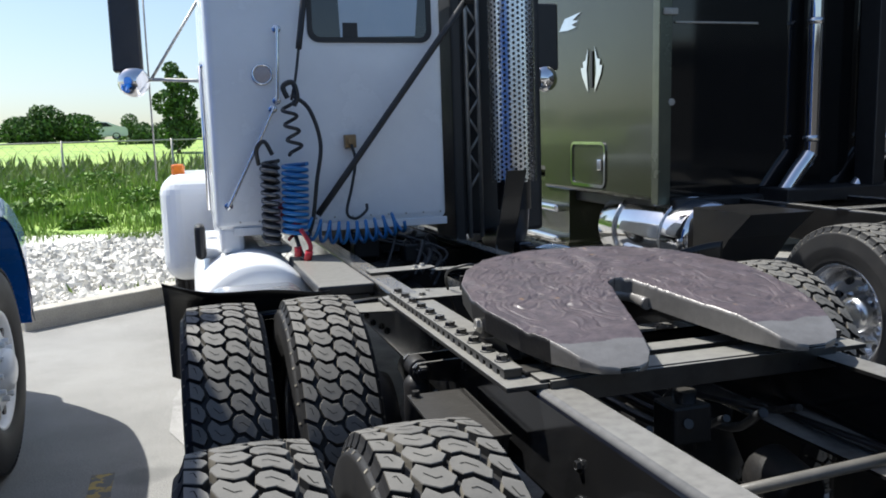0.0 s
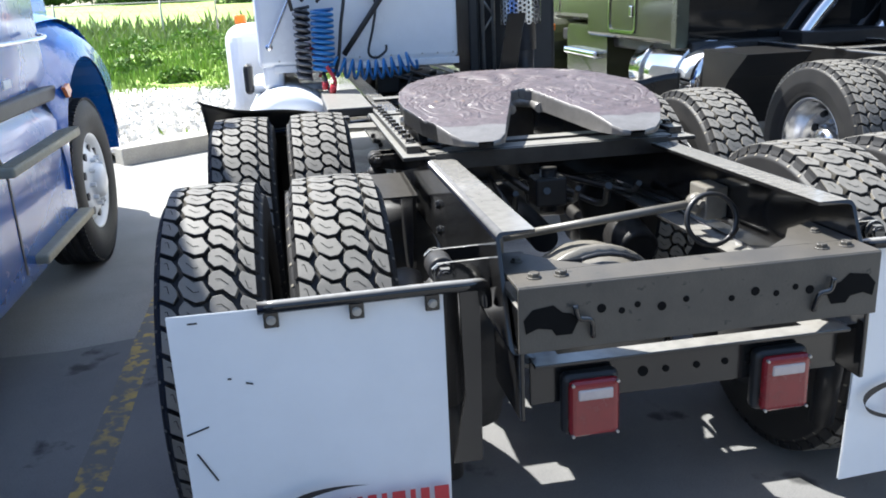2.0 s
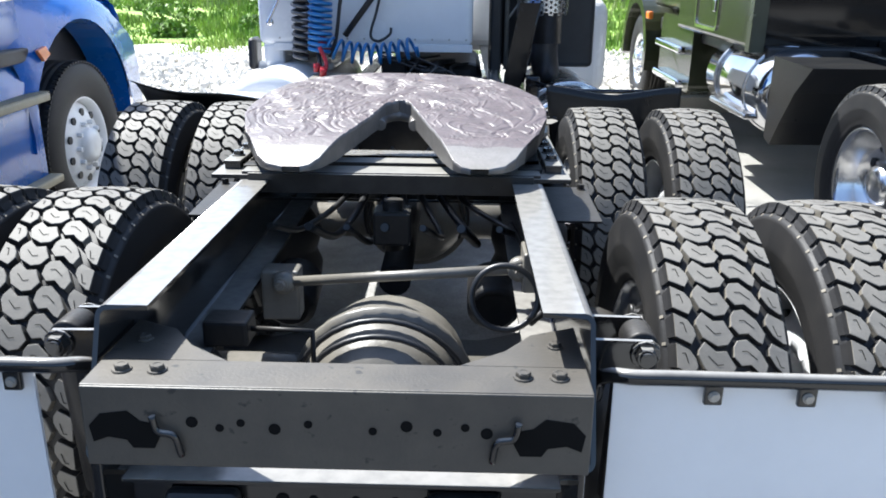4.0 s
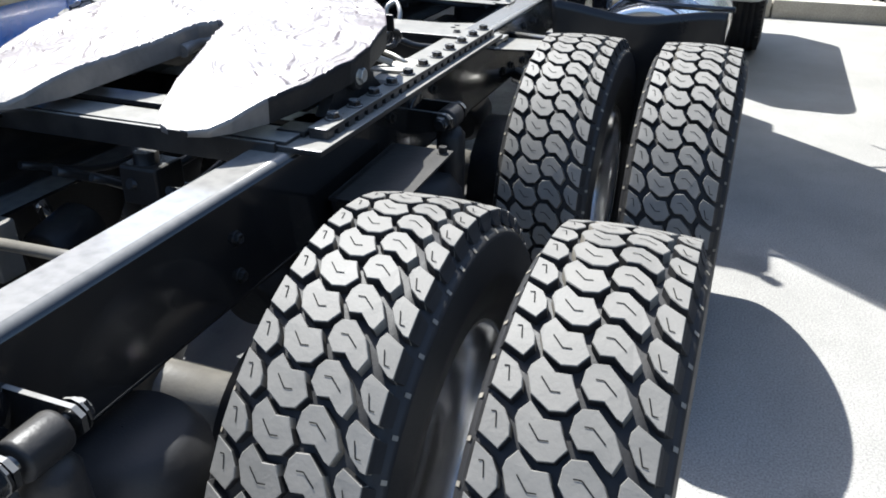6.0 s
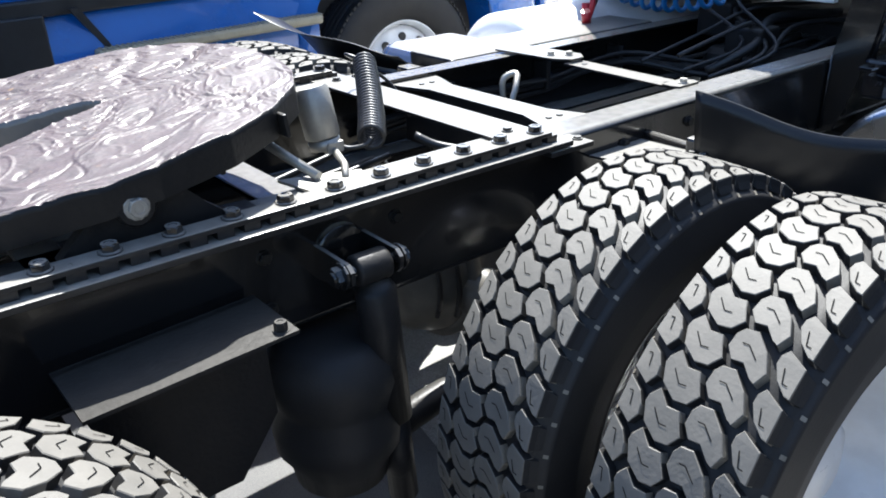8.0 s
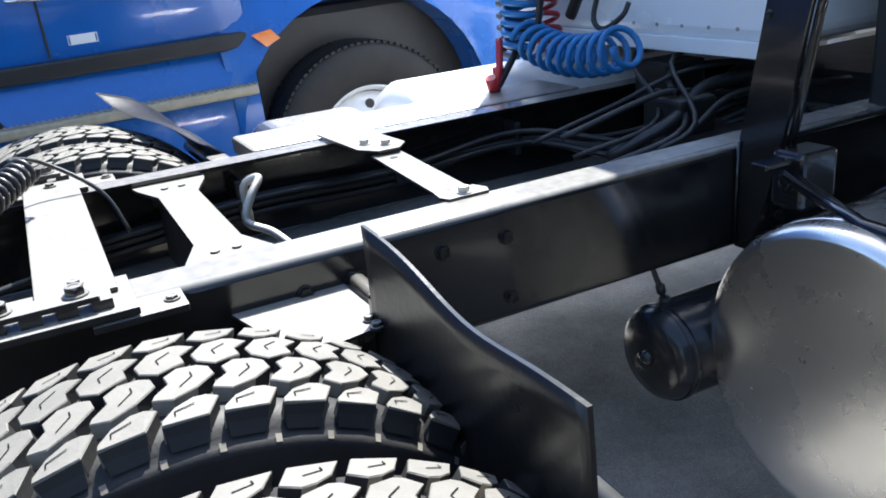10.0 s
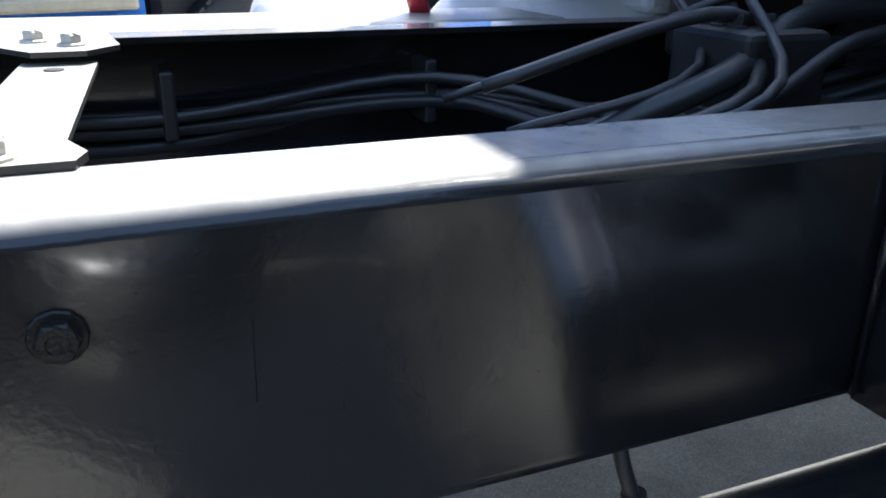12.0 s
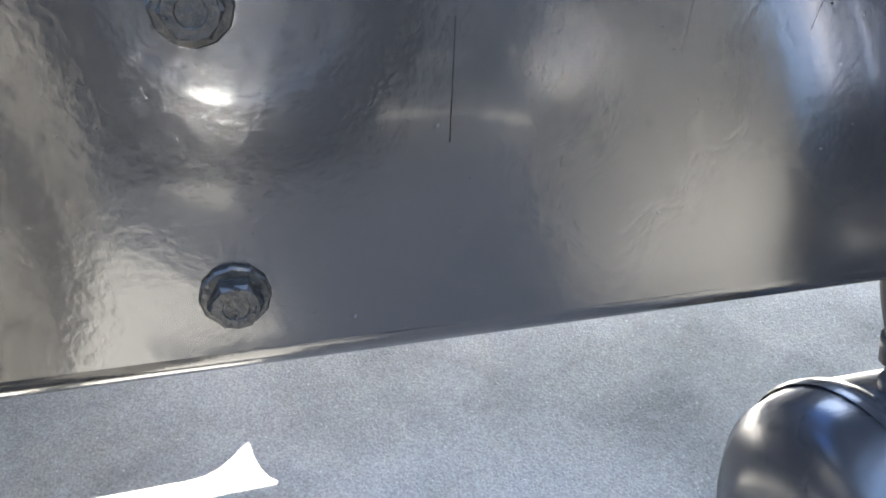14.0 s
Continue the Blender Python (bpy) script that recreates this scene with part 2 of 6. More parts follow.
def box(bm, x0, x1, y0, y1, z0, z1, bevel=0.0, mat=0, seg=2, m=None):
    r = bmesh.ops.create_cube(bm, size=1)
    vs = r["verts"]
    bmesh.ops.transform(bm, matrix=Matrix.Translation(((x0 + x1) / 2, (y0 + y1) / 2, (z0 + z1) / 2)) @ Matrix.Diagonal((abs(x1 - x0), abs(y1 - y0), abs(z1 - z0), 1)), verts=vs)
    faces = list({f for v in vs for f in v.link_faces})
    if bevel:
        es = list({e for v in vs for e in v.link_edges})
        r2 = bmesh.ops.bevel(bm, geom=es, offset=bevel, segments=seg, affect="EDGES", profile=0.5)
        faces = list({f for v in r2["verts"] for f in v.link_faces} | {f for f in faces if f.is_valid})
        vs = list({v for f in faces for v in f.verts})
    for f in faces:
        f.material_index = mat
    if m is not None:
        bmesh.ops.transform(bm, matrix=m, verts=vs)
    return vs


def frame_of(d):
    d = Vector(d).normalized()
    up = V(0, 0, 1) if abs(d.z) < 0.9 else V(0, 1, 0)
    s = d.cross(up).normalized()
    return s, s.cross(d).normalized(), d


def tube(bm, pts, r, seg=12, mat=0, caps=True):
    """A round bar or hose along points; r is one radius or one for each point."""
    pts = [Vector(p) for p in pts]
    rs = r if isinstance(r, (list, tuple)) else [r] * len(pts)
    rings, s = [], None
    for i, p in enumerate(pts):
        d = (pts[min(i + 1, len(pts) - 1)] - pts[max(i - 1, 0)])
        d = d.normalized() if d.length > 1e-9 else V(0, 0, 1)
        if s is None:
            s = frame_of(d)[0]
        s = (s - d * s.dot(d))
        s = s.normalized() if s.length > 1e-6 else frame_of(d)[0]
        u = d.cross(s)
        rings.append([bm.verts.new(p + (s * math.cos(2 * math.pi * k / seg) + u * math.sin(2 * math.pi * k / seg)) * rs[i]) for k in range(seg)])
    for a, b in zip(rings, rings[1:]):
        for k in range(seg):
            f = bm.faces.new((a[k], a[(k + 1) % seg], b[(k + 1) % seg], b[k]))
            f.material_index, f.smooth = mat, True
    if caps:
        for ring in (rings[0][::-1], rings[-1]):
            bm.faces.new(ring).material_index = mat


def cyl(bm, p0, p1, r, seg=20, mat=0, chamfer=0.0):
    p0, p1 = Vector(p0), Vector(p1)
    d = (p1 - p0).normalized()
    if chamfer:
        tube(bm, [p0, p0 + d * 1e-5, p0 + d * chamfer, p1 - d * chamfer, p1 - d * 1e-5, p1], [r - chamfer, r - chamfer, r, r, r - chamfer, r - chamfer], seg, mat)
    else:
        tube(bm, [p0, p1], r, seg, mat)


def bolt(bm, p, d, r=0.014, h=0.012, mat=0, washer=True):
    """A flanged hexagon head in one skin, standing on p along d."""
    p = Vector(p)
    s, u, d = frame_of(d)

    def ring(rad, z, hexed=False):
        out = []
        for k in range(12):
            a = math.pi * k / 6
            q = rad * (0.866 if hexed and k % 2 else 1.0)
            out.append(bm.verts.new(p + d * z + (s * math.cos(a) + u * math.sin(a)) * q))
        return out
    fl = 1.3 if washer else 1.0
    rings = [ring(r * fl, -0.002), ring(r * fl, 0.0022), ring(r * (fl - 0.08), 0.0034), ring(r * 1.0, 0.0036, True), ring(r, h * 0.82, True), ring(r * 0.84, h), ring(r * 0.5, h * 1.0), ring(r * 0.46, h * 0.93)]
    for a, b in zip(rings, rings[1:]):
        for k in range(12):
            f = bm.faces.new((a[k], a[(k + 1) % 12], b[(k + 1) % 12], b[k]))
            f.material_index = mat
    bm.faces.new(rings[-1]).material_index = mat
    bm.faces.new(rings[0][::-1]).material_index = mat


def prism(bm, outline, place, mat=0):
    """A flat plate: outline points pushed through place(u, v, side) with side 0 and 1."""
    a = [bm.verts.new(place(u, v, 0)) for u, v in outline]
    b = [bm.verts.new(place(u, v, 1)) for u, v in outline]
    n = len(outline)
    fs = [bm.faces.new(a[::-1]), bm.faces.new(b)]
    for k in range(n):
        fs.append(bm.faces.new((a[k], a[(k + 1) % n], b[(k + 1) % n], b[k])))
    for f in fs:
        f.material_index = mat
    return a + b


def lathe(bm, profile, seg=48, mat=0, axis="x", centre=(0, 0, 0), smooth=True):
    """Turns (radius, along) points round an axis through centre."""
    c = Vector(centre)

    def at(r, a, t):
        o = {"x": V(a, r * math.cos(t), r * math.sin(t)), "y": V(r * math.cos(t), a, r * math.sin(t)), "z": V(r * math.cos(t), r * math.sin(t), a)}[axis]
        return c + o
    rings = [[bm.verts.new(at(r, a, 2 * math.pi * k / seg)) for k in range(seg)] for r, a in profile]
    for p, q in zip(rings, rings[1:]):
        for k in range(seg):
            f = bm.faces.new((p[k], p[(k + 1) % seg], q[(k + 1) % seg], q[k]))
            f.material_index, f.smooth = mat, smooth


def mesh_of(bm, name, mats):
    bmesh.ops.recalc_face_normals(bm, faces=bm.faces)
    me = bpy.data.meshes.new(name)
    bm.to_mesh(me)
    bm.free()
    for m in mats:
        me.materials.append(M[m])
    return me


def part(name, bm, mats, parent=None, label="", at=None):
    """One mesh object, under a thing or on its own."""
    ob = new(name, mesh_of(bm, name, mats if isinstance(mats, (list, tuple)) else [mats]))
    if parent:
        ob.parent = parent
    if at is not None:
        ob.matrix_basis = at
    if label:
        ob["label"] = label
    return ob


def pieces(name, bm, mats, parent=None, label="", at=None):
    """Each loose piece of a mesh as a part of its own."""
    left = set(bm.verts)
    first = None
    while left:
        seed = next(iter(left))
        todo, seen = [seed], {seed}
        while todo:
            v = todo.pop()
            for e in v.link_edges:
                o = e.other_vert(v)
                if o not in seen:
                    seen.add(o)
                    todo.append(o)
        left -= seen
        nb, key = bmesh.new(), {}
        for f in {f for v in seen for f in v.link_faces}:
            for v in f.verts:
                if v not in key:
                    key[v] = nb.verts.new(v.co)
            g = nb.faces.new([key[v] for v in f.verts])
            g.smooth, g.material_index = f.smooth, f.material_index
        ob = part(name, nb, mats, parent, label, at)
        first = first or ob
    bm.free()
    return first


def thing(name, label, category, group="", at=None):
    ob = new(name)
    ob.empty_display_size = 0.1
    if at is not None:
        ob.matrix_basis = at
    return tagged(ob, label, category, group)


def helix(a, b, r, turns, per=12, sag=None):
    """Points of a coil from a to b round a straight or sagging line."""
    a, b = Vector(a), Vector(b)
    n = int(turns * per)
    pts = []
    for k in range(n + 1):
        t = k / n
        d = (b - a)
        p = a + d * t
        if sag is not None:
            p = p + Vector(sag) * (4 * t * (1 - t))
            d = d + Vector(sag) * (4 * (1 - 2 * t))
        s, u, _ = frame_of(d)
        w = 2 * math.pi * turns * t
        pts.append(p + (s * math.cos(w) + u * math.sin(w)) * r)
    return pts


def bezier(points, n=8):
    """A smooth line through points."""
    P = [Vector(p) for p in points]
    P = [2 * P[0] - P[1]] + P + [2 * P[-1] - P[-2]]
    out = []
    for i in range(1, len(P) - 2):
        for k in range(n):
            t = k / n
            out.append(0.5 * (2 * P[i] + (P[i + 1] - P[i - 1]) * t + (2 * P[i - 1] - 5 * P[i] + 4 * P[i + 1] - P[i + 2]) * t * t + (3 * P[i] - P[i - 1] - 3 * P[i + 1] + P[i + 2]) * t ** 3))
    out.append(P[-2])
    return out


# ---- ground ----
# the yard slopes a little against the chassis
SLOPE = 0.022
ENV = Matrix.Translation((0, 1.4, -0.01)) @ Matrix.Rotation(math.atan(SLOPE), 4, "X") @ Matrix.Translation((0, -1.4, 0))


def G(y):
    return SLOPE * (y - 1.4) - 0.01


bm = bmesh.new()
bmesh.ops.create_grid(bm, x_segments=2, y_segments=2, size=900)
tagged(part("ground", bm, "ground", at=ENV), "worn grey concrete and asphalt yard, patched and stained", "ground", kind="structure")

# ---- wheels ----
AXLES = (0.71, 2.17)
R_TYRE = 0.518

# outlines of the four columns of tread blocks: metres across, pitches along
BLOCKS = (
    ((-0.1165, -0.50), (-0.117, 0.30), (-0.0847, 0.56), (-0.0735, 0.27), (-0.0765, 0.03), (-0.0885, -0.25)),
    ((-0.0574, -0.52), (-0.0348, -0.21), (-0.0125, -0.23), (-0.0062, -0.02), (0.0052, 0.28), (-0.0085, 0.57), (-0.0306, 0.62), (-0.0605, 0.34), (-0.0725, -0.10), (-0.0705, -0.28)),
    ((0.0035, -0.40), (0.0117, -0.58), (0.0324, -0.62), (0.0586, -0.25), (0.0738, 0.20), (0.0650, 0.52), (0.0562, 0.46), (0.0367, 0.19), (0.0167, 0.22), (0.0020, -0.05)),
    ((0.0849, -0.52), (0.1175, -0.26), (0.118, 0.50), (0.110, 0.48), (0.0906, 0.24), (0.0772, -0.12), (0.0775, -0.34)),
)
SIPES = (
    ((-0.106, -0.15), (-0.099, -0.16), (-0.094, 0.16)),
    ((-0.052, -0.06), (-0.0345, 0.22), (-0.0215, 0.20)),
    ((0.0195, -0.23), (0.0306, -0.24), (0.0505, 0.02)),
    ((0.0915, -0.10), (0.0990, 0.24), (0.1070, 0.25)),
)


def tyre_mesh():
    bm = bmesh.new()
    rt = R_TYRE - 0.019
    prof = [(0.288, -0.100), (0.300, -0.118), (0.318, -0.129), (0.324, -0.128), (0.335, -0.134), (0.385, -0.143), (0.392, -0.1445), (0.40, -0.1435), (0.43, -0.143), (0.463, -0.1395), (0.470, -0.1395), (0.476, -0.133), (0.482, -0.122), (rt - 0.007, -0.1175), (rt - 0.002, -0.08), (rt, 0.0)]
    prof = prof + [(r, -q) for r, q in prof[-2::-1]]
    lathe(bm, prof, 80, 0)
    rows = 48

    def at(u, v, h):
        rr = R_TYRE - 0.45 * u * u + h
        t = v / R_TYRE
        return V(u, rr * math.cos(t), rr * math.sin(t))
    pitch = 2 * math.pi * R_TYRE / rows
    rng = random.Random(17)
    for k in range(rows):
        for col, shape in enumerate(BLOCKS):
            pts = [(u, (k + q) * pitch) for u, q in shape]
            n = len(pts)
            cu, cv = sum(p[0] for p in pts) / n, sum(p[1] for p in pts) / n
            dip = rng.uniform(-0.0006, 0.0006)

            def ring(f, h):
                out = []
                for u, v in pts:
                    l = math.hypot(u - cu, v - cv)
                    g = (l + f) / l
                    out.append(bm.verts.new(at(cu + (u - cu) * g, cv + (v - cv) * g, h)))
                return out
            foot, top, crown = ring(0.0012, -0.022), ring(0.0, -0.0016 + dip), ring(-0.0014, dip)
            bm.faces.new(crown).material_index = 1
            for q in range(n):
                r = (q + 1) % n
                bm.faces.new((top[q], top[r], crown[r], crown[q])).material_index = 1
                # walls along the columns take the pale tone: dust and painted sunlight
                flank = abs(pts[q][0] - pts[r][0]) < 0.5 * abs(pts[q][1] - pts[r][1])
                bm.faces.new((foot[q], foot[r], top[r], top[q])).material_index = 3 if flank else 0
            line = [(u, (k + w) * pitch) for u, w in SIPES[col]]
            for p, q in zip(line, line[1:]):
                d = Vector((q[0] - p[0], q[1] - p[1])).normalized() * 0.0009
                vs = [bm.verts.new(at(c[0] + e * d.y, c[1] - e * d.x, 0.0006 + dip)) for c, e in ((p, -1), (q, -1), (q, 1), (p, 1))]
                bm.faces.new(vs).material_index = 2
        # shoulder lugs below the outer blocks, with a pale dusty step between them
        for sd, v0, v1 in ((-1, -0.50, 0.30), (1, -0.26, 0.50)):
            edge = R_TYRE - 0.45 * 0.0139 - 0.0016
            q = [(0.1175, edge), (0.1215, edge - 0.013), (0.1285, edge - 0.027)]
            cols = []
            for v, sg in ((v0, 1), (v1, -1)):
                cols.append([bm.verts.new(V(sd * x, r * math.cos(((k + v) * pitch + sg * 0.002 * i) / R_TYRE), r * math.sin(((k + v) * pitch + sg * 0.002 * i) / R_TYRE))) for i, (x, r) in enumerate(q)])
            for i in (0, 1):
                bm.faces.new((cols[0][i], cols[0][i + 1], cols[1][i + 1], cols[1][i])).material_index = 0
            for cc, v in zip(cols, (v0, v1)):
                t = (k + v) * pitch / R_TYRE
                inner = bm.verts.new(V(sd * 0.113, (edge - 0.020) * math.cos(t), (edge - 0.020) * math.sin(t)))
                bm.faces.new((cc[0], cc[1], inner)).material_index = 0
                bm.faces.new((cc[1], cc[2], inner)).material_index = 0
            vm = (k + v1 + 0.12) * pitch
            w = [bm.verts.new(V(sd * (x + 0.0012), r * math.cos((vm + e) / R_TYRE), r * math.sin((vm + e) / R_TYRE))) for x, r, e in ((0.1300, edge - 0.030, -0.004), (0.1368, edge - 0.037, -0.004), (0.1368, edge - 0.037, 0.004), (0.1300, edge - 0.030, 0.004))]
            bm.faces.new(w).material_index = 3
    return mesh_of(bm, "tyre", ["rubber", "tread", "groove", "tread_side"])


TYRE = tyre_mesh()


def plain_tyre_mesh():
    """A highway tyre: ribs and fine grooves."""
    bm = bmesh.new()
    prof = [(0.288, -0.100), (0.300, -0.118), (0.335, -0.131), (0.40, -0.140), (0.45, -0.136), (0.49, -0.124), (0.510, -0.108)]
    for a in (-0.066, -0.022, 0.022, 0.066):
        prof += [(0.517, a - 0.008), (0.507, a - 0.004), (0.507, a + 0.004), (0.517, a + 0.008)]
    prof += [(0.510, 0.108), (0.49, 0.124), (0.45, 0.136), (0.40, 0.140), (0.335, 0.131), (0.300, 0.118), (0.288, 0.100)]
    lathe(bm, prof, 64, 0)
    for k in range(90):
        t = 2 * math.pi * k / 90
        for s in (-1, 1):
            m = Matrix.Rotation(t, 4, "X")
            box(bm, s * 0.09, s * 0.122, 0.503, 0.5155, -0.010, 0.010, 0, m=m)
    return mesh_of(bm, "tyre", ["rubber"])


PLAIN = plain_tyre_mesh()


def rim_mesh(dish, mats):
    """A disc wheel facing +x; dish 1 bulges outward, -1 is sunk."""
    bm = bmesh.new()
    lathe(bm, [(0.300, -0.112), (0.296, -0.118), (0.286, -0.112), (0.27, -0.09), (0.262, 0.0), (0.27, 0.09), (0.286, 0.112), (0.296, 0.118), (0.300, 0.112)], 56, 0)
    if dish > 0:
        disc = [(0.262, 0.06), (0.245, 0.075), (0.2, 0.105), (0.16, 0.115), (0.115, 0.113), (0.11, 0.13), (0.1, 0.16), (0.06, 0.175), (0.001, 0.178)]
    else:
        disc = [(0.268, 0.088), (0.255, 0.06), (0.243, 0.02), (0.225, -0.03), (0.19, -0.055), (0.15, -0.06), (0.115, -0.058), (0.11, -0.02), (0.1, 0.03), (0.06, 0.045), (0.001, 0.047)]
    lathe(bm, disc, 48, 0)
    for k in range(10):
        t = 2 * math.pi * k / 10
        a = 0.113 if dish > 0 else -0.058
        bolt(bm, V(a, 0.143 * math.cos(t), 0.143 * math.sin(t)), (1, 0, 0), 0.016, 0.035, 0)
        q = V((0.098 if dish > 0 else -0.045), 0.205 * math.cos(t + 0.3), 0.205 * math.sin(t + 0.3))
        cyl(bm, q, q + V(0.012, 0, 0), 0.024, 14, 1)
    return mesh_of(bm, "rim", mats)


RIM_ALLOY, RIM_WHITE, RIM_FRONT, RIM_STEEL = rim_mesh(-1, ["alloy", "black"]), rim_mesh(-1, ["rim_white", "black"]), rim_mesh(1, ["alloy", "black"]), rim_mesh(1, ["rim_white", "black"])


def wheel(parent, x, y, z, face, rim, tyre=TYRE, turn=0.0, scale=1.0, label=""):
    """A wheel under its truck; face: the side to which the rim looks."""
    w = new("wheel")
    w.empty_display_size = 0.1
    w.parent = parent
    w.matrix_basis = pose(x, y, z) @ Matrix.Diagonal((scale, scale, scale, 1))
    if label:
        w["label"] = label
    t = new("tyre", tyre)
    t.parent = w
    t.matrix_basis = Matrix.Rotation(turn, 4, "X")
    m = new("rim", rim)
    m.parent = w
    m.matrix_basis = Matrix.Rotation(turn, 4, "X") @ (Matrix.Identity(4) if face > 0 else Matrix.Rotation(math.pi, 4, "Z"))
    return w


# ---- the tractor in the middle ----
truck = thing("truck", "white day-cab truck tractor with bare black chassis, greasy coupling plate", "truck")
WX = {-1: (0.746, 1.086), 1: (0.778, 1.150)}
for y in AXLES:
    for s in (-1, 1):
        zc = R_TYRE + G(y) - (0.003 if y < 1 else 0.012)
        back = 0.02 if s < 0 else 0.0
        wheel(truck, s * WX[s][0], y + back, zc, -s, RIM_FRONT, turn=0.3 + y + s)
        wheel(truck, s * WX[s][1], y + back, zc, s, RIM_WHITE, turn=0.31 + y - s)

# frame rails: channel sections with rounded corners, cut slanting at the tail
H, ZB, TH, RC = 1.0, 0.757, 0.009, 0.018


def rail_profile():
    arc = [(RC * math.sin(a), RC * math.cos(a)) for a in np.linspace(0, math.pi / 2, 7)]
    p = [(0.34, H)] + [(0.43 - RC + a, H - RC + b) for a, b in arc]
    p += [(0.43 - RC + a, ZB + RC - b) for a, b in reversed(arc)] + [(0.34, ZB)]
    q = [(0.34, ZB + TH), (0.43 - TH - 0.006, ZB + TH), (0.43 - TH, ZB + TH + 0.006), (0.43 - TH, H - TH - 0.006), (0.43 - TH - 0.006, H - TH), (0.34, H - TH)]
    return p + q


def rail_end(u, v):
    return 0.0 if u < 0.405 else -0.45 * (H - v)


for s in (-1, 1):
    bm = bmesh.new()
    prism(bm, rail_profile(), lambda u, v, k: V(s * u, rail_end(u, v) if k == 0 else 6.3, v))
    bm.normal_update()
    for f in bm.faces:
        n = f.normal
        f.smooth = len(f.verts) == 4 and max(abs(n.x), abs(n.z)) < 0.999
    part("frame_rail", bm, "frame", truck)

# tail crossmember with its gussets, holes and tow slots
bm = bmesh.new()
box(bm, -0.415, 0.415, -0.125, -0.03, 0.905, 0.913, 0.002)
box(bm, -0.415, 0.415, -0.128, -0.119, 0.765, 0.911, 0.003)
for s in (-1, 1):
    prism(bm, [(0.415, -0.03), (0.20, -0.03), (0.28, 0.03), (0.33, 0.10), (0.415, 0.14)], lambda u, v, k: V(s * u, v, 0.905 + 0.0078 * k))
    for x in (0.305, 0.365):
        bolt(bm, (s * x, -0.072, 0.913), (0, 0, 1), 0.013, 0.012)
    bolt(bm, (s * 0.37, 0.05, 0.913), (0, 0, 1), 0.011, 0.010)
crossmember = part("rear_crossmember", bm, "dusty", truck, "dusty brown-grey rear crossmember")
bm = bmesh.new()
for k, x in enumerate((-0.235, -0.19, -0.155, -0.10, -0.045, 0.06, 0.115, 0.165, 0.21, 0.245)):
    r = 0.007 if k % 3 else 0.010
    cyl(bm, (x, -0.1295, 0.85 - 0.01 * (k % 2)), (x, -0.125, 0.85 - 0.01 * (k % 2)), r, 12)
for s in (-1, 1):
    out = [(0.30, 0.80), (0.335, 0.80), (0.345, 0.815), (0.375, 0.82), (0.40, 0.81), (0.405, 0.84), (0.385, 0.862), (0.34, 0.868), (0.32, 0.85), (0.30, 0.846), (0.285, 0.83)]
    prism(bm, out, lambda u, v, k: V(s * u, -0.1296 + 0.004 * k, v))
pieces("tow_slot", bm, "groove", crossmember)
bm = bmesh.new()
for s in (-1, 1):
    tube(bm, bezier([(s * 0.255, -0.133, 0.79), (s * 0.262, -0.14, 0.83), (s * 0.288, -0.14, 0.838), (s * 0.296, -0.138, 0.865)], 5), 0.006, 8)
pieces("safety_hook", bm, "frame", crossmember)

bm = bmesh.new()
box(bm, -0.375, 0.375, -0.105, -0.055, 0.715, 0.724, 0.002)
box(bm, -0.375, 0.375, -0.062, -0.055, 0.61, 0.722, 0.002)
for s in (-1, 1):
    box(bm, s * 0.40, s * 0.412, -0.115, 0.12, 0.60, 0.86, 0.004)
    box(bm, s * 0.30, s * 0.41, -0.06, 0.10, 0.70, 0.712, 0.002)
lower = pieces("light_bar", bm, "frame", truck)
bm = bmesh.new()
for x in (-0.11, -0.055, 0.02, 0.09, 0.15):
    cyl(bm, (x, -0.0645, 0.66), (x, -0.06, 0.66), 0.012 if x in (-0.11, 0.15) else 0.008, 14)
pieces("hole", bm, "groove", lower)


def tail_light(x):
    bm = bmesh.new()
    box(bm, x - 0.066, x + 0.066, -0.10, -0.062, 0.540, 0.690, 0.016, seg=3)
    lamp = part("tail_light", bm, "black", truck, "square red tail light with a clear strip, in a black housing")
    bm = bmesh.new()
    box(bm, x - 0.058, x + 0.058, -0.125, -0.098, 0.547, 0.683, 0.014, seg=3)
    part("lens", bm, "red", lamp, "dusty red lens")
    bm = bmesh.new()
    box(bm, x - 0.040, x + 0.040, -0.1285, -0.12, 0.638, 0.664, 0.004)
    part("reverse_lens", bm, "clear", lamp, "pale clear strip")
    bm = bmesh.new()
    for dx, z in ((-0.051, 0.676), (0.051, 0.676), (-0.051, 0.554), (0.051, 0.554)):
        cyl(bm, (x + dx, -0.128, z), (x + dx, -0.12, z), 0.0035, 8)
    pieces("screw", bm, "galv", lamp)


tail_light(-0.245)
tail_light(0.212)

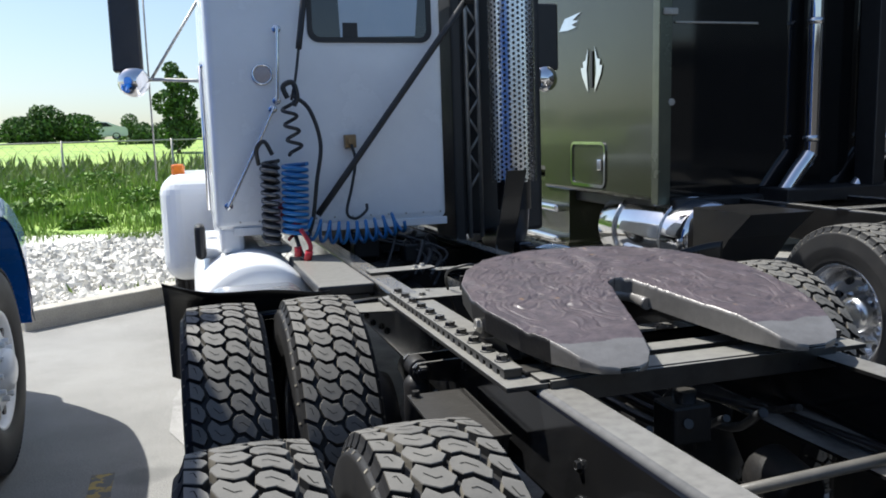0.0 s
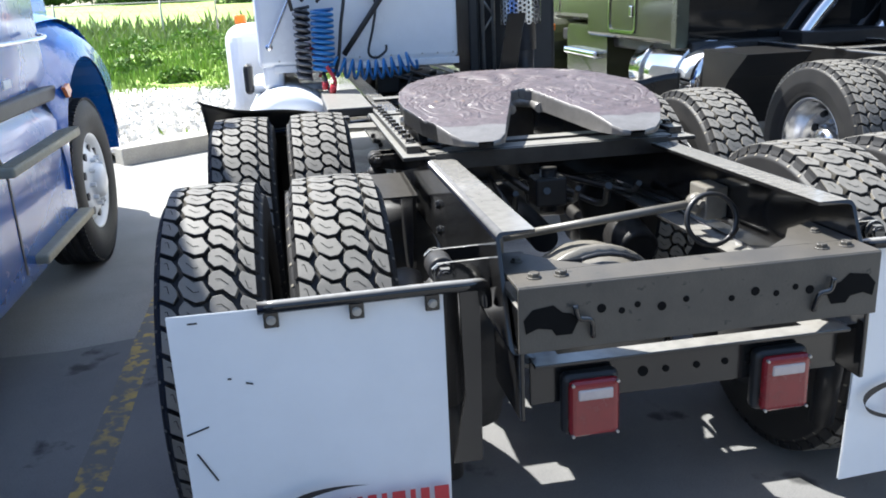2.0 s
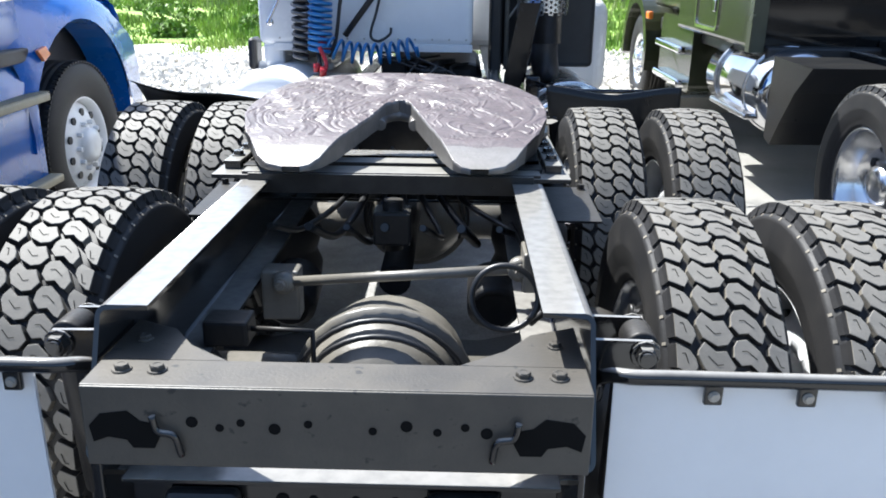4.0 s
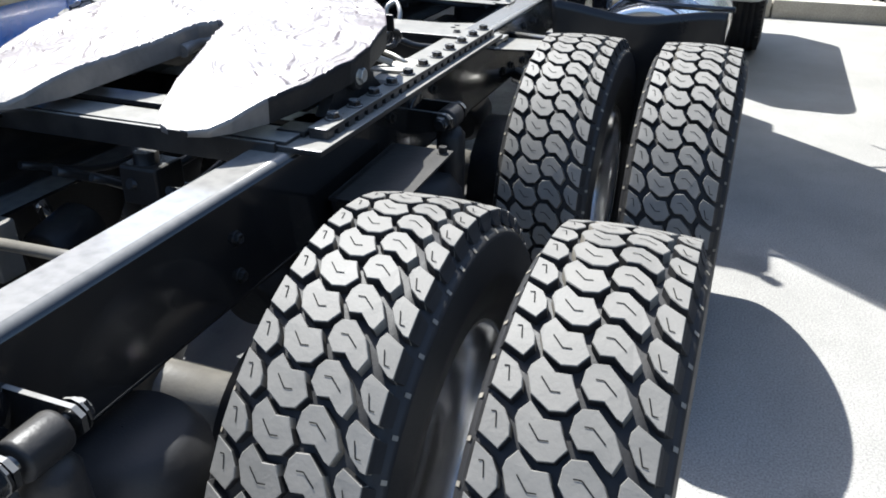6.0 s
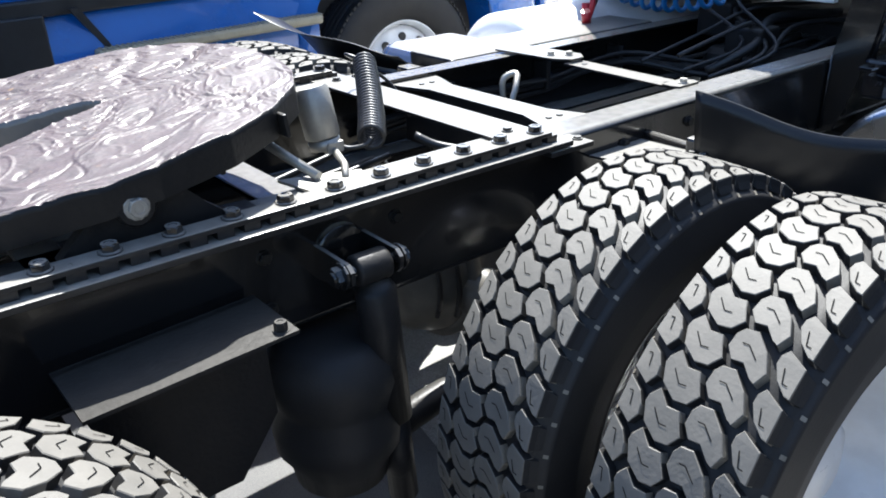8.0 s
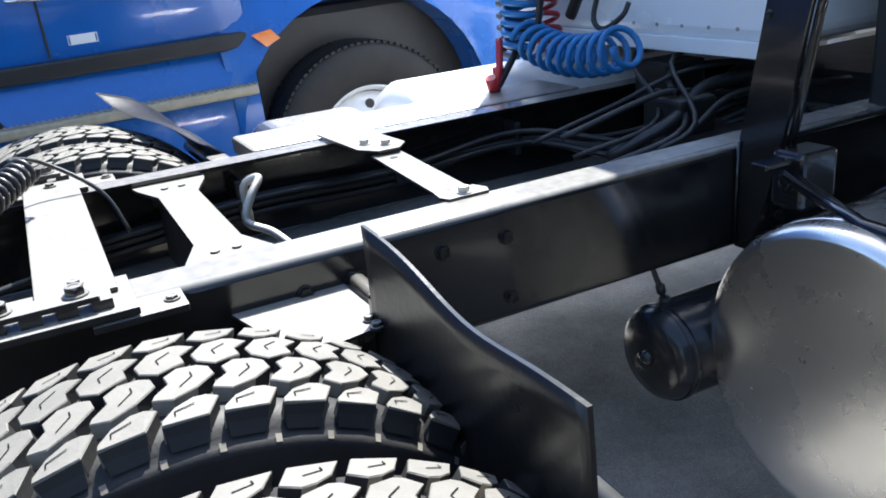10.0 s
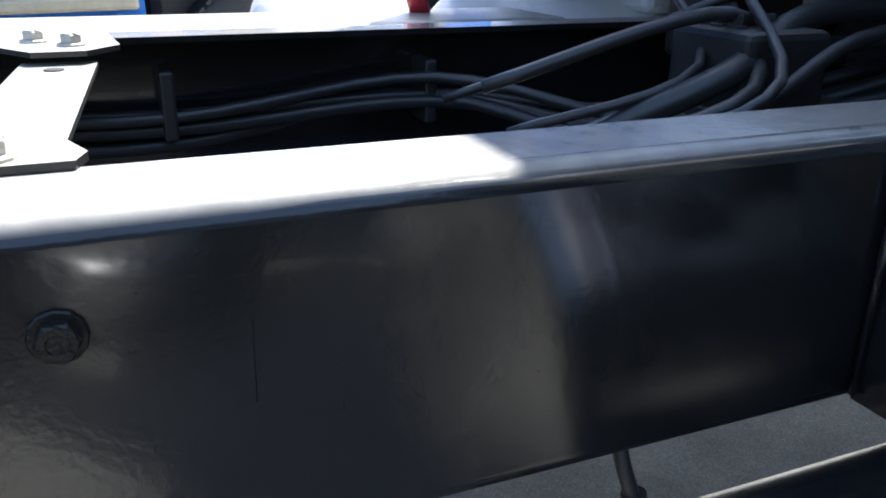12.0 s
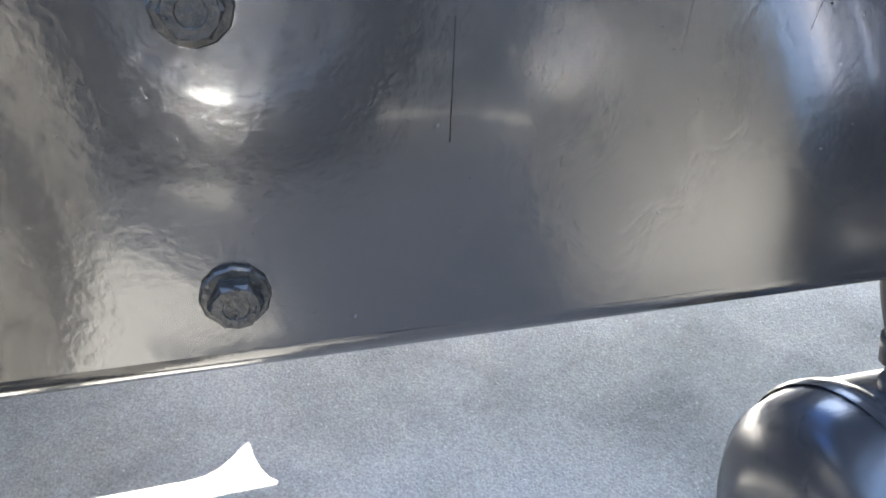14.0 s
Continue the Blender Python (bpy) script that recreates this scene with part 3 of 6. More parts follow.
# mud flaps on their hanger bars
for s in (-1, 1):
    zt = 0.885
    fx = 0.552 if s < 0 else 0.468
    bm = bmesh.new()
    n = 14
    for k in (0, 1):
        rows = []
        for i in range(n + 1):
            x = fx + 0.58 * i / n
            rows.append([bm.verts.new(V(s * x, -0.012 + 0.007 * k + 0.014 * math.sin(3.1 * i / n) * (j / 8) + 0.05 * (j / 8) ** 2 * 0.4 + 0.02 * max(0, x - 1.0), zt - 0.64 * j / 8)) for j in range(9)])
        for a, b in zip(rows, rows[1:]):
            for j in range(8):
                f = bm.faces.new((a[j], a[j + 1], b[j + 1], b[j]))
                f.smooth = True
    flap = part("mud_flap", bm, "flap", truck, "white plastic mud flap with scuffs, hung from a black bar")
    bm = bmesh.new()
    tube(bm, bezier([(s * (0.945 if s < 0 else 0.985), -0.026, 0.892), (s * 0.70, -0.028, 0.895), (s * 0.56, -0.03, 0.897), (s * 0.50, -0.026, 0.895), (s * 0.465, 0.0, 0.885), (s * 0.45, 0.03, 0.86), (s * 0.445, 0.04, 0.82)], 6), 0.014, 12)
    part("hanger_bar", bm, "frame", flap)
    for x in ((0.919, 0.741, 0.579) if s < 0 else (0.955, 0.795, 0.635)):
        bm = bmesh.new()
        box(bm, s * x - 0.016, s * x + 0.016, -0.034, -0.022, 0.848, 0.905, 0.003)
        part("clip", bm, "frame", flap)
        bm = bmesh.new()
        bolt(bm, (s * x, -0.034, 0.866), (0, -1, 0), 0.008, 0.008)
        pieces("bolt", bm, "galv", flap)
    bm = bmesh.new()
    for x, z, l, a in ((1.08, 0.868, 0.02, 0), (0.98, 0.72, 0.016, 0.3), (1.02, 0.735, 0.008, 0.1), (1.10, 0.62, 0.05, -0.3), (1.09, 0.53, 0.08, 1.1)):
        m = Matrix.Translation((s * x, -0.0135 + 0.02 * max(0, x - 1.0) + 0.016 * (0.885 - z), z)) @ Matrix.Rotation(a, 4, "Y")
        box(bm, -l / 2, l / 2, -0.0006, 0.0006, -0.0018, 0.0018, m=m)
    pieces("scratch", bm, "black", flap)
    off, low = (0.0, 0.0) if s > 0 else (-1.43, -0.085)
    if fx > 0:
        # a maker's mark: plain red bars and a dark crescent
        for nm, mt, kind in (("mark", "print_red", 0), ("mark_arc", "black", 1)):
            bm = bmesh.new()
            if kind == 0:
                x = 0.585 + off
                for w in (0.012, 0.035, 0.012, 0.02, 0.012, 0.030, 0.012, 0.02, 0.034):
                    box(bm, x, x + w, -0.024, -0.0225, 0.44 + low, 0.50 + low, 0)
                    x += w + 0.012
            else:
                arcs = [(0.645 + off + 0.155 * math.cos(a), 0.475 + low + 0.055 * math.sin(a), 0.014 * math.sin((a - 1.3) / 3.6 * math.pi)) for a in np.linspace(1.3, 4.9, 22)]
                up = [bm.verts.new(V(x, -0.0235, z + w)) for x, z, w in arcs]
                lo = [bm.verts.new(V(x + w * 0.6, -0.0235, z - w * 0.3)) for x, z, w in arcs]
                for i in range(21):
                    bm.faces.new((up[i], up[i + 1], lo[i + 1], lo[i]))
            pieces(nm, bm, mt, flap)

bm = bmesh.new()
prism(bm, [(-0.535, 0.425), (-0.465, 0.425), (-0.462, 0.60), (-0.458, 0.86), (-0.505, 0.86), (-0.50, 0.60)], lambda u, v, k: V(u, 0.045 + 0.012 * k, v))
part("flap_strut", bm, "frame", truck, "dark flat bar hanging beside the rail's tail")

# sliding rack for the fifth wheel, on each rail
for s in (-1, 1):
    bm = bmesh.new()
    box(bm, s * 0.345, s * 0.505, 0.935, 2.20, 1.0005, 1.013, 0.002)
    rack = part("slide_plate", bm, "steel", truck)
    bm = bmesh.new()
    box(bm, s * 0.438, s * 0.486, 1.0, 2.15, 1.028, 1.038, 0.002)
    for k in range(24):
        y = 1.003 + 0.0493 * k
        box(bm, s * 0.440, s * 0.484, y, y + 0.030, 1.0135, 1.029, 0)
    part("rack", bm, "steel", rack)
    for k in range(11):
        bm = bmesh.new()
        bolt(bm, (s * 0.461, 2.119 - 0.1045 * k, 1.038), (0, 0, 1), 0.0155, 0.016)
        part("bolt", bm, "frame", rack)
    bm = bmesh.new()
    box(bm, s * 0.425, s * 0.505, 2.13, 2.27, 0.985, 0.997, 0.002)
    bolt(bm, (s * 0.47, 2.25, 0.997), (0, 0, 1), 0.010, 0.008)
    part("end_plate", bm, "steel", rack)
# plates and crossmembers between the rails
bm = bmesh.new()
box(bm, -0.42, 0.42, 0.94, 1.03, 1.0135, 1.022, 0.002)
box(bm, -0.43, 0.43, 1.06, 1.13, 1.0135, 1.026, 0.002)
box(bm, -0.40, 0.40, 0.925, 0.935, 0.965, 1.02, 0.002)
pieces("cross_plate", bm, "steel", truck)
bm = bmesh.new()
box(bm, -0.42, 0.42, 2.06, 2.18, 1.0135, 1.022, 0.002)
for x in (-0.37, 0.37):
    bolt(bm, (x, 2.12, 1.022), (0, 0, 1), 0.011, 0.01)
pieces("cross_plate", bm, "steel", truck)
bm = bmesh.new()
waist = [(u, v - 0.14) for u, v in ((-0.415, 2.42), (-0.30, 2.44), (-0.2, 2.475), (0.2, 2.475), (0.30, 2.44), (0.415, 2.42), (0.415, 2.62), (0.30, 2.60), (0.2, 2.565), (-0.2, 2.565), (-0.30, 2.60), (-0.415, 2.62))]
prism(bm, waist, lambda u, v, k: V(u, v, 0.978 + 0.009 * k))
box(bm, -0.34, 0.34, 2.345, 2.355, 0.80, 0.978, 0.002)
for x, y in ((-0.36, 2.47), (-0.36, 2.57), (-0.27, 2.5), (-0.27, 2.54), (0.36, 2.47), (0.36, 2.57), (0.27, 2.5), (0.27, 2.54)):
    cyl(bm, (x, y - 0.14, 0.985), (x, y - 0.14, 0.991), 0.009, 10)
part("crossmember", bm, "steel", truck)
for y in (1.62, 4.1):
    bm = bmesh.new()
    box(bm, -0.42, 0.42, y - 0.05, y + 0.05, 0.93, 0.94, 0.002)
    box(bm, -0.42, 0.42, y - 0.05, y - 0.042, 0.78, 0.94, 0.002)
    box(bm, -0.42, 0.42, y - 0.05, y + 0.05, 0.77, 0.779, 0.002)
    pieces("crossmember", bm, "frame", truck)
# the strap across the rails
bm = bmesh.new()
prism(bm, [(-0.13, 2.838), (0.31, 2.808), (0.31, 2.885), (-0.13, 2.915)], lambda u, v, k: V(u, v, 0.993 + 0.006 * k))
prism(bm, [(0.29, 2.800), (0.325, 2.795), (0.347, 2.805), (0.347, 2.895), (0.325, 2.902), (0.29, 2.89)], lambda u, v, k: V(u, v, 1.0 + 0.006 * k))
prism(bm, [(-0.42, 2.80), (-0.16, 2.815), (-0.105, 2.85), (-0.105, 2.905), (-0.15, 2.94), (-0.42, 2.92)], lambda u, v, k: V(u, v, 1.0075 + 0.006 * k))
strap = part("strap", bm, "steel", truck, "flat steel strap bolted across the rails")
bm = bmesh.new()
bolt(bm, (0.328, 2.848, 1.006), (0, 0, 1), 0.012, 0.014)
bolt(bm, (-0.20, 2.85, 1.0135), (0, 0, 1), 0.012, 0.014)
bolt(bm, (-0.155, 2.89, 1.0135), (0, 0, 1), 0.012, 0.014)
pieces("bolt", bm, "galv", strap)
bm = bmesh.new()
cyl(bm, (0.275, 2.845, 0.998), (0.275, 2.845, 1.0005), 0.010, 12)
cyl(bm, (-0.07, 2.872, 0.998), (-0.07, 2.872, 1.0005), 0.010, 12)
pieces("hole", bm, "black", strap)

# bolts and old scratches on the rails' webs
for s in (-1, 1):
    for y, z in ((2.877, 0.933), (2.880, 0.806), (2.739, 0.936), (2.744, 0.80), (1.45, 0.93), (1.45, 0.82), (1.75, 0.93), (1.75, 0.82), (2.47, 0.93), (2.57, 0.93), (2.47, 0.82), (2.57, 0.82), (0.72, 0.9), (0.72, 0.82), (3.62, 0.92), (3.62, 0.80)):
        bm = bmesh.new()
        bolt(bm, (s * 0.43, y, z), (s, 0, 0), 0.0122, 0.012)
        pieces("bolt", bm, "bolt_black", truck)
bm = bmesh.new()
for y0, z0, y1, z1, r in ((2.978, 0.925, 2.977, 0.871, 0.0003), (3.085, 0.945, 3.082, 0.905, 0.00014), (3.15, 0.93, 3.146, 0.912, 0.00014), (3.03, 0.86, 3.03, 0.854, 0.0002)):
    tube(bm, [(0.4300, y0, z0), (0.4300, y1, z1)], r, 5)
rng = random.Random(5)
for k in range(9):
    y, z = rng.uniform(2.78, 3.38), rng.uniform(0.79, 0.97)
    cyl(bm, (0.4295, y, z), (0.4303, y, z), rng.choice((0.0003, 0.0004, 0.0006)), 8)
pieces("scratch", bm, "groove", truck)

# fifth wheel: a tilted plate with a V throat, on brackets
FW = pose(-0.005, 1.235, 1.100, 8, 0, 0) @ Matrix.Diagonal((0.965, 0.935, 1, 1))
fifth = new("fifth_wheel")
fifth.parent = truck
fifth.matrix_basis = FW
fifth["label"] = "coupling plate thickly smeared with brown grease, bare steel horns"
INNER = [(-0.445, 0.235), (-0.435, 0.21), (-0.40, 0.185), (-0.30, 0.155), (0.04, 0.052), (0.09, 0.042), (0.115, 0.02), (0.125, 0.0), (0.51, 0.0)]
OUTER = [(-0.445, 0.285), (-0.43, 0.33), (-0.39, 0.362), (-0.2, 0.44), (-0.05, 0.475), (0.05, 0.48), (0.2, 0.46), (0.32, 0.405), (0.42, 0.32), (0.475, 0.22), (0.498, 0.12), (0.505, 0.02), (0.51, 0.0)]


def along(table, v):
    return float(np.interp(v, [a for a, _ in table], [b for _, b in table]))


def grease_height(u, v):
    """Thick grease: smeared folds that curl round the plate, lumps and pulled strings."""
    h = 0.052
    if v < -0.22:
        h -= 0.55 * (v + 0.22) ** 2 + 0.02 * max(0, -v - 0.36)
    q = max(0.0, min(1.0, (v + 0.33) / 0.10))
    n1 = noise.noise(V(u * 4, v * 4, 3.1))
    n2 = noise.noise(V(u * 11 + 2 * n1, v * 11 - 2 * n1, 7.7))
    a = math.atan2(v - 0.03, u)
    r = math.hypot(u, v - 0.03)
    swirl = noise.noise(V(r * 24 + 2.6 * n2 + 2.0 * n1, a * 2.2 + 1.3 * n1 + 0.8 * n2, 1.7))
    fold = 1.0 - min(1.0, abs(swirl) * 7.0)
    second = noise.noise(V(r * 52 + 3.4 * n2, a * 3.1 - 1.6 * n1, 5.3))
    crease = 1.0 - min(1.0, abs(second) * 9.0)
    patch = max(0.0, min(1.0, 0.5 + 2.2 * noise.noise(V(u * 6, v * 6, 12.5))))
    fine = noise.noise(V(r * 110 + 4 * n2, a * 7, 4.2))
    lump = max(0.0, noise.noise(V(u * 26, v * 26, 9.4)) - 0.35)
    return h + q * (0.006 * n1 + 0.004 * n2 + (0.0034 if n2 > 0 else -0.0048) * fold * (0.4 + 0.9 * abs(n2)) + 0.0021 * crease * patch + 0.0006 * fine + 0.007 * lump * patch)


bm = bmesh.new()
NV, NU = 280, 120
vs_ = [-0.445 + 0.955 * (i / NV) for i in range(NV + 1)]
for s in (-1, 1):
    grid, low = [], []
    for v in vs_:
        a, b = along(INNER, v), max(along(OUTER, v), along(INNER, v) + 0.0005)
        grid.append([bm.verts.new(V(s * (a + (b - a) * j / NU), v, grease_height(s * (a + (b - a) * j / NU), v))) for j in range(NU + 1)])
    for i in range(NV):
        for j in range(NU):
            q = (grid[i][j], grid[i][j + 1], grid[i + 1][j + 1], grid[i + 1][j])
            f = bm.faces.new(q if s > 0 else q[::-1])
            f.smooth = True
            edge_noise = 0.03 * noise.noise(V(grid[i][j].co.x * 12, 1.3, 0.2))
            f.material_index = 1 if vs_[i] < -0.33 + edge_noise else 0
    for jj in (0, NU):
        prev = None
        for i in range(NV + 1):
            top = grid[i][jj]
            if jj == 0 and vs_[i] > 0.126:
                break
            dep = 0.062 if vs_[i] > -0.3 else 0.062 - 0.12 * (-0.3 - vs_[i])
            mid = bm.verts.new(V(top.co.x, top.co.y, top.co.z - 0.012))
            bot = bm.verts.new(V(top.co.x * (0.985 if jj else 1), top.co.y, 0.052 - dep))
            if prev:
                for p, q in ((prev[0:2], (top, mid)), (prev[1:3], (mid, bot))):
                    f = bm.faces.new((p[0], q[0], q[1], p[1]))
                    f.material_index, f.smooth = (2 if jj and vs_[i] > -0.30 else 1), True
            prev = (top, mid, bot)
plate = part("top_plate", bm, ["grease", "plate", "cast"], fifth)
bm = bmesh.new()
for s in (-1, 1):
    cyl(bm, (s * 0.40, 0.0, -0.005), (s * 0.470, 0.0, -0.005), 0.036, 24, chamfer=0.004)
    box(bm, s * 0.30, s * 0.31, -0.2, 0.35, -0.03, 0.035, 0.003)
    box(bm, s * 0.13, s * 0.14, -0.1, 0.3, -0.03, 0.035, 0.003)
box(bm, -0.42, 0.42, 0.18, 0.19, -0.03, 0.035, 0.003)
box(bm, -0.42, 0.42, 0.33, 0.34, -0.01, 0.035, 0.003)
pieces("rib", bm, "cast", fifth)
bm = bmesh.new()
for s in (-1, 1):
    bolt(bm, (s * 0.470, 0.0, -0.005), (s, 0, 0), 0.018, 0.014)
pieces("pivot_bolt", bm, "galv", fifth)
bm = bmesh.new()
tube(bm, bezier([(-0.055, 0.02, 0.0), (-0.05, 0.10, 0.0), (0.0, 0.135, 0.0), (0.05, 0.10, 0.0), (0.055, 0.02, 0.0)], 6), 0.018, 10)
part("jaw", bm, "plate", fifth, "greasy steel locking jaw")
for s in (-1, 1):
    bm = bmesh.new()
    prism(bm, [(1.03, 1.013), (1.36, 1.013), (1.30, 1.06), (1.24, 1.12), (1.20, 1.14), (1.165, 1.14), (1.13, 1.12), (1.08, 1.06)], lambda u, v, k: V(s * (0.395 + 0.028 * k), u + 0.065, v))
    box(bm, s * 0.36, s * 0.43, 1.0, 1.46, 1.0135, 1.026, 0.003)
    part("pivot_bracket", bm, "cast", truck)
# release gear in front of the plate: air cylinder, arms, coiled line
bm = bmesh.new()
cyl(bm, (0.215, 1.70, 1.172), (0.232, 1.712, 1.062), 0.038, 24, chamfer=0.006)
part("air_cylinder", bm, "galv", truck, "dusty grey release cylinder")
bm = bmesh.new()
cyl(bm, (0.232, 1.712, 1.062), (0.235, 1.714, 1.04), 0.035, 20)
box(bm, 0.225, 0.27, 1.70, 1.74, 1.035, 1.06, 0.003)
tube(bm, [(0.25, 1.72, 1.045), (0.33, 1.70, 1.03), (0.38, 1.67, 1.02)], 0.008, 8)
tube(bm, [(0.02, 1.60, 1.12), (0.13, 1.60, 1.12), (0.20, 1.58, 1.08), (0.36, 1.62, 1.03)], 0.010, 8)
prism(bm, [(0.30, 1.56), (0.42, 1.58), (0.42, 1.70), (0.36, 1.72)], lambda u, v, k: V(u, v, 1.016 + 0.006 * k))
pieces("release_arm", bm, "galv", truck)
bm = bmesh.new()
tube(bm, helix((0.285, 1.80, 1.055), (-0.16, 2.085, 1.115), 0.027, 27, 12, sag=(0.01, 0.0, -0.012)), 0.0055, 7)
part("coiled_line", bm, "hose_black", truck, "black coiled air line")
bm = bmesh.new()
tube(bm, bezier([(0.245, 1.73, 1.05), (0.27, 1.75, 1.04), (0.29, 1.78, 1.045), (0.285, 1.80, 1.055)], 6), 0.005, 7)
tube(bm, bezier([(-0.16, 2.085, 1.115), (-0.21, 2.06, 1.13), (-0.27, 2.12, 1.10), (-0.24, 2.22, 1.02), (-0.2, 2.26, 0.92)], 6), 0.005, 7)
tube(bm, bezier([(0.24, 1.95, 1.02), (0.28, 1.98, 1.0), (0.33, 2.02, 0.99)], 4), 0.010, 8)
pieces("air_line", bm, "hose_black", truck)
bm = bmesh.new()
tube(bm, bezier([(-0.05, 2.50, 0.93), (-0.055, 2.50, 1.01), (-0.03, 2.53, 1.03), (0.0, 2.50, 1.0), (0.01, 2.48, 0.95), (0.06, 2.52, 0.93), (0.12, 2.55, 0.90)], 5), 0.009, 8)
part("fitting", bm, "galv", truck)

# axles, springs, dampers
for y in AXLES:
    z = R_TYRE + G(y)
    dy = 0.11 if y < 1 else 0.0
    bm = bmesh.new()
    cyl(bm, (-0.62, y, z), (0.62, y, z), 0.075, 20)
    lathe(bm, [(0.001, -0.215), (0.08, -0.21), (0.14, -0.185), (0.185, -0.135), (0.208, -0.07), (0.213, 0.0), (0.213, 0.1), (0.17, 0.2), (0.11, 0.34), (0.07, 0.36)], 32, 0, "y", (0.01, y - dy, z + 0.045))
    lathe(bm, [(0.21, -0.05), (0.235, -0.045), (0.235, -0.02), (0.21, -0.015)], 32, 0, "y", (0.01, y - dy, z + 0.045))
    part("axle", bm, "axle", truck)
    bm = bmesh.new()
    for r, yy in ((0.222, y - dy - 0.09), (0.202, y - dy - 0.14)):
        tube(bm, [(0.01 + r * math.cos(a), yy, z + 0.045 + r * math.sin(a)) for a in np.linspace(-0.4, 3.5, 24)], 0.0075, 8)
    pieces("hose", bm, "hose_black", truck)
for s in (-1, 1):
    for y0, ys in ((0.34, 0.16), (1.56, 1.62)):
        bm = bmesh.new()
        lathe(bm, [(0.001, 0.74), (0.10, 0.738), (0.115, 0.72), (0.135, 0.69), (0.14, 0.65), (0.125, 0.60), (0.122, 0.585), (0.14, 0.54), (0.135, 0.49), (0.11, 0.45), (0.10, 0.40), (0.001, 0.398)], 28, 0, "z", (s * 0.45, y0, 0))
        part("air_spring", bm, "rubber", truck, "black rubber air spring")
    for y0 in (0.12, 1.612):
        bm = bmesh.new()
        x = s * 0.535
        tube(bm, [(x, y0 + 0.005, 0.872), (x, y0 + 0.008, 0.855), (x, y0 + 0.010, 0.845), (x - s * 0.006, y0 + 0.035, 0.54)], [0.020, 0.034, 0.041, 0.041], 24)
        cyl(bm, (x - s * 0.006, y0 + 0.035, 0.55), (x - s * 0.012, y0 + 0.055, 0.32), 0.033, 20)
        lathe(bm, [(0.012, -0.036), (0.030, -0.036), (0.032, -0.03), (0.032, 0.03), (0.030, 0.036), (0.012, 0.036)], 22, 0, "y", (x, y0, 0.897))
        part("shock_absorber", bm, "cast", truck, "black shock absorber hung from a clevis")
        bm = bmesh.new()
        cyl(bm, (x, y0 - 0.085, 0.897), (x, y0 + 0.075, 0.897), 0.013, 14)
        bolt(bm, (x, y0 + 0.068, 0.897), (0, 1, 0), 0.021, 0.016)
        bolt(bm, (x, y0 - 0.062, 0.897), (0, -1, 0), 0.021, 0.018)
        for dy in (-0.058, 0.052):
            prism(bm, [(0.43, 0.924), (0.548, 0.922), (0.562, 0.910), (0.562, 0.886), (0.548, 0.874), (0.43, 0.852)], lambda u, v, k: V(s * u, y0 + dy + 0.009 * k, v))
        lathe(bm, [(0.001, 0.012), (0.05, 0.012), (0.056, 0.006), (0.056, 0.0)], 24, 0, "x", (s * 0.43, y0, 0.90)) if s > 0 else None
        part("shock_mount", bm, "frame", truck)
    for y0 in (1.29,):
        bm = bmesh.new()
        prism(bm, [(1.02 + y0 * 0, 0.86), (1.38, 0.875), (1.39, 0.62), (1.30, 0.50), (1.18, 0.50), (1.10, 0.60)], lambda u, v, k: V(s * (0.455 + 0.012 * k), u - 0.0 + (y0 - 1.29) * 0.95 + 0.03, v))
        prism(bm, [(1.02, 0.86), (1.38, 0.875), (1.38, 0.868), (1.02, 0.853)], lambda u, v, k: V(s * (0.45 + 0.17 * k), u + (y0 - 1.29) * 0.95 + 0.03, v))
        bolt(bm, (s * 0.60, 1.386 + (y0 - 1.29) * 0.95, 0.872), (0, 0, 1), 0.012, 0.02)
        part("spring_hanger", bm, "cast", truck)
        bm = bmesh.new()
        yc = 0.30 + y0
        tube(bm, bezier([(s * 0.455, yc - 0.05, 0.40), (s * 0.455, yc + 0.2, 0.46), (s * 0.455, yc + 0.55, 0.49), (s * 0.455, yc + 0.9, 0.58)], 6), 0.036, 10)
        part("trailing_arm", bm, "cast", truck)
    for y in AXLES:
        bm = bmesh.new()
        cyl(bm, (s * 0.30, y + 0.20, 0.62), (s * 0.30, y + 0.37, 0.66), 0.078, 22, chamfer=0.02)
        lathe(bm, [(0.06, -0.10), (0.21, -0.09), (0.215, 0.02), (0.20, 0.06), (0.06, 0.07)], 32, 0, "x", (s * 0.56, y, R_TYRE + G(y)))
        part("brake_chamber", bm, "cast", truck)
bm = bmesh.new()
tube(bm, [(-0.26, 0.72, 0.775), (0.345, 0.60, 0.865)], 0.0135, 12)
for p in ((-0.265, 0.721, 0.774), (0.345, 0.60, 0.865)):
    lathe(bm, [(0.012, -0.02), (0.028, -0.018), (0.032, 0.0), (0.028, 0.018), (0.012, 0.02)], 16, 0, "y", p)
bolt(bm, (-0.27, 0.70, 0.775), (0, -1, 0), 0.014, 0.018)
bolt(bm, (0.345, 0.575, 0.868), (0, -1, 0), 0.014, 0.018)
box(bm, 0.35, 0.42, 0.55, 0.66, 0.82, 0.92, 0.006)
box(bm, -0.33, -0.23, 0.73, 0.80, 0.66, 0.80, 0.006)
part("track_rod", bm, "axle", truck, "dusty grey steel track rod")
bm = bmesh.new()
tube(bm, [(0.30 + 0.075 * math.cos(a), 0.42 + 0.02 * math.sin(a), 0.86 + 0.07 * math.sin(a)) for a in np.linspace(-0.8, 5.6, 34)], 0.0075, 8)
tube(bm, bezier([(0.36, 0.42, 0.80), (0.41, 0.5, 0.82), (0.40, 0.8, 0.80), (0.36, 1.2, 0.8)], 6), 0.009, 8)
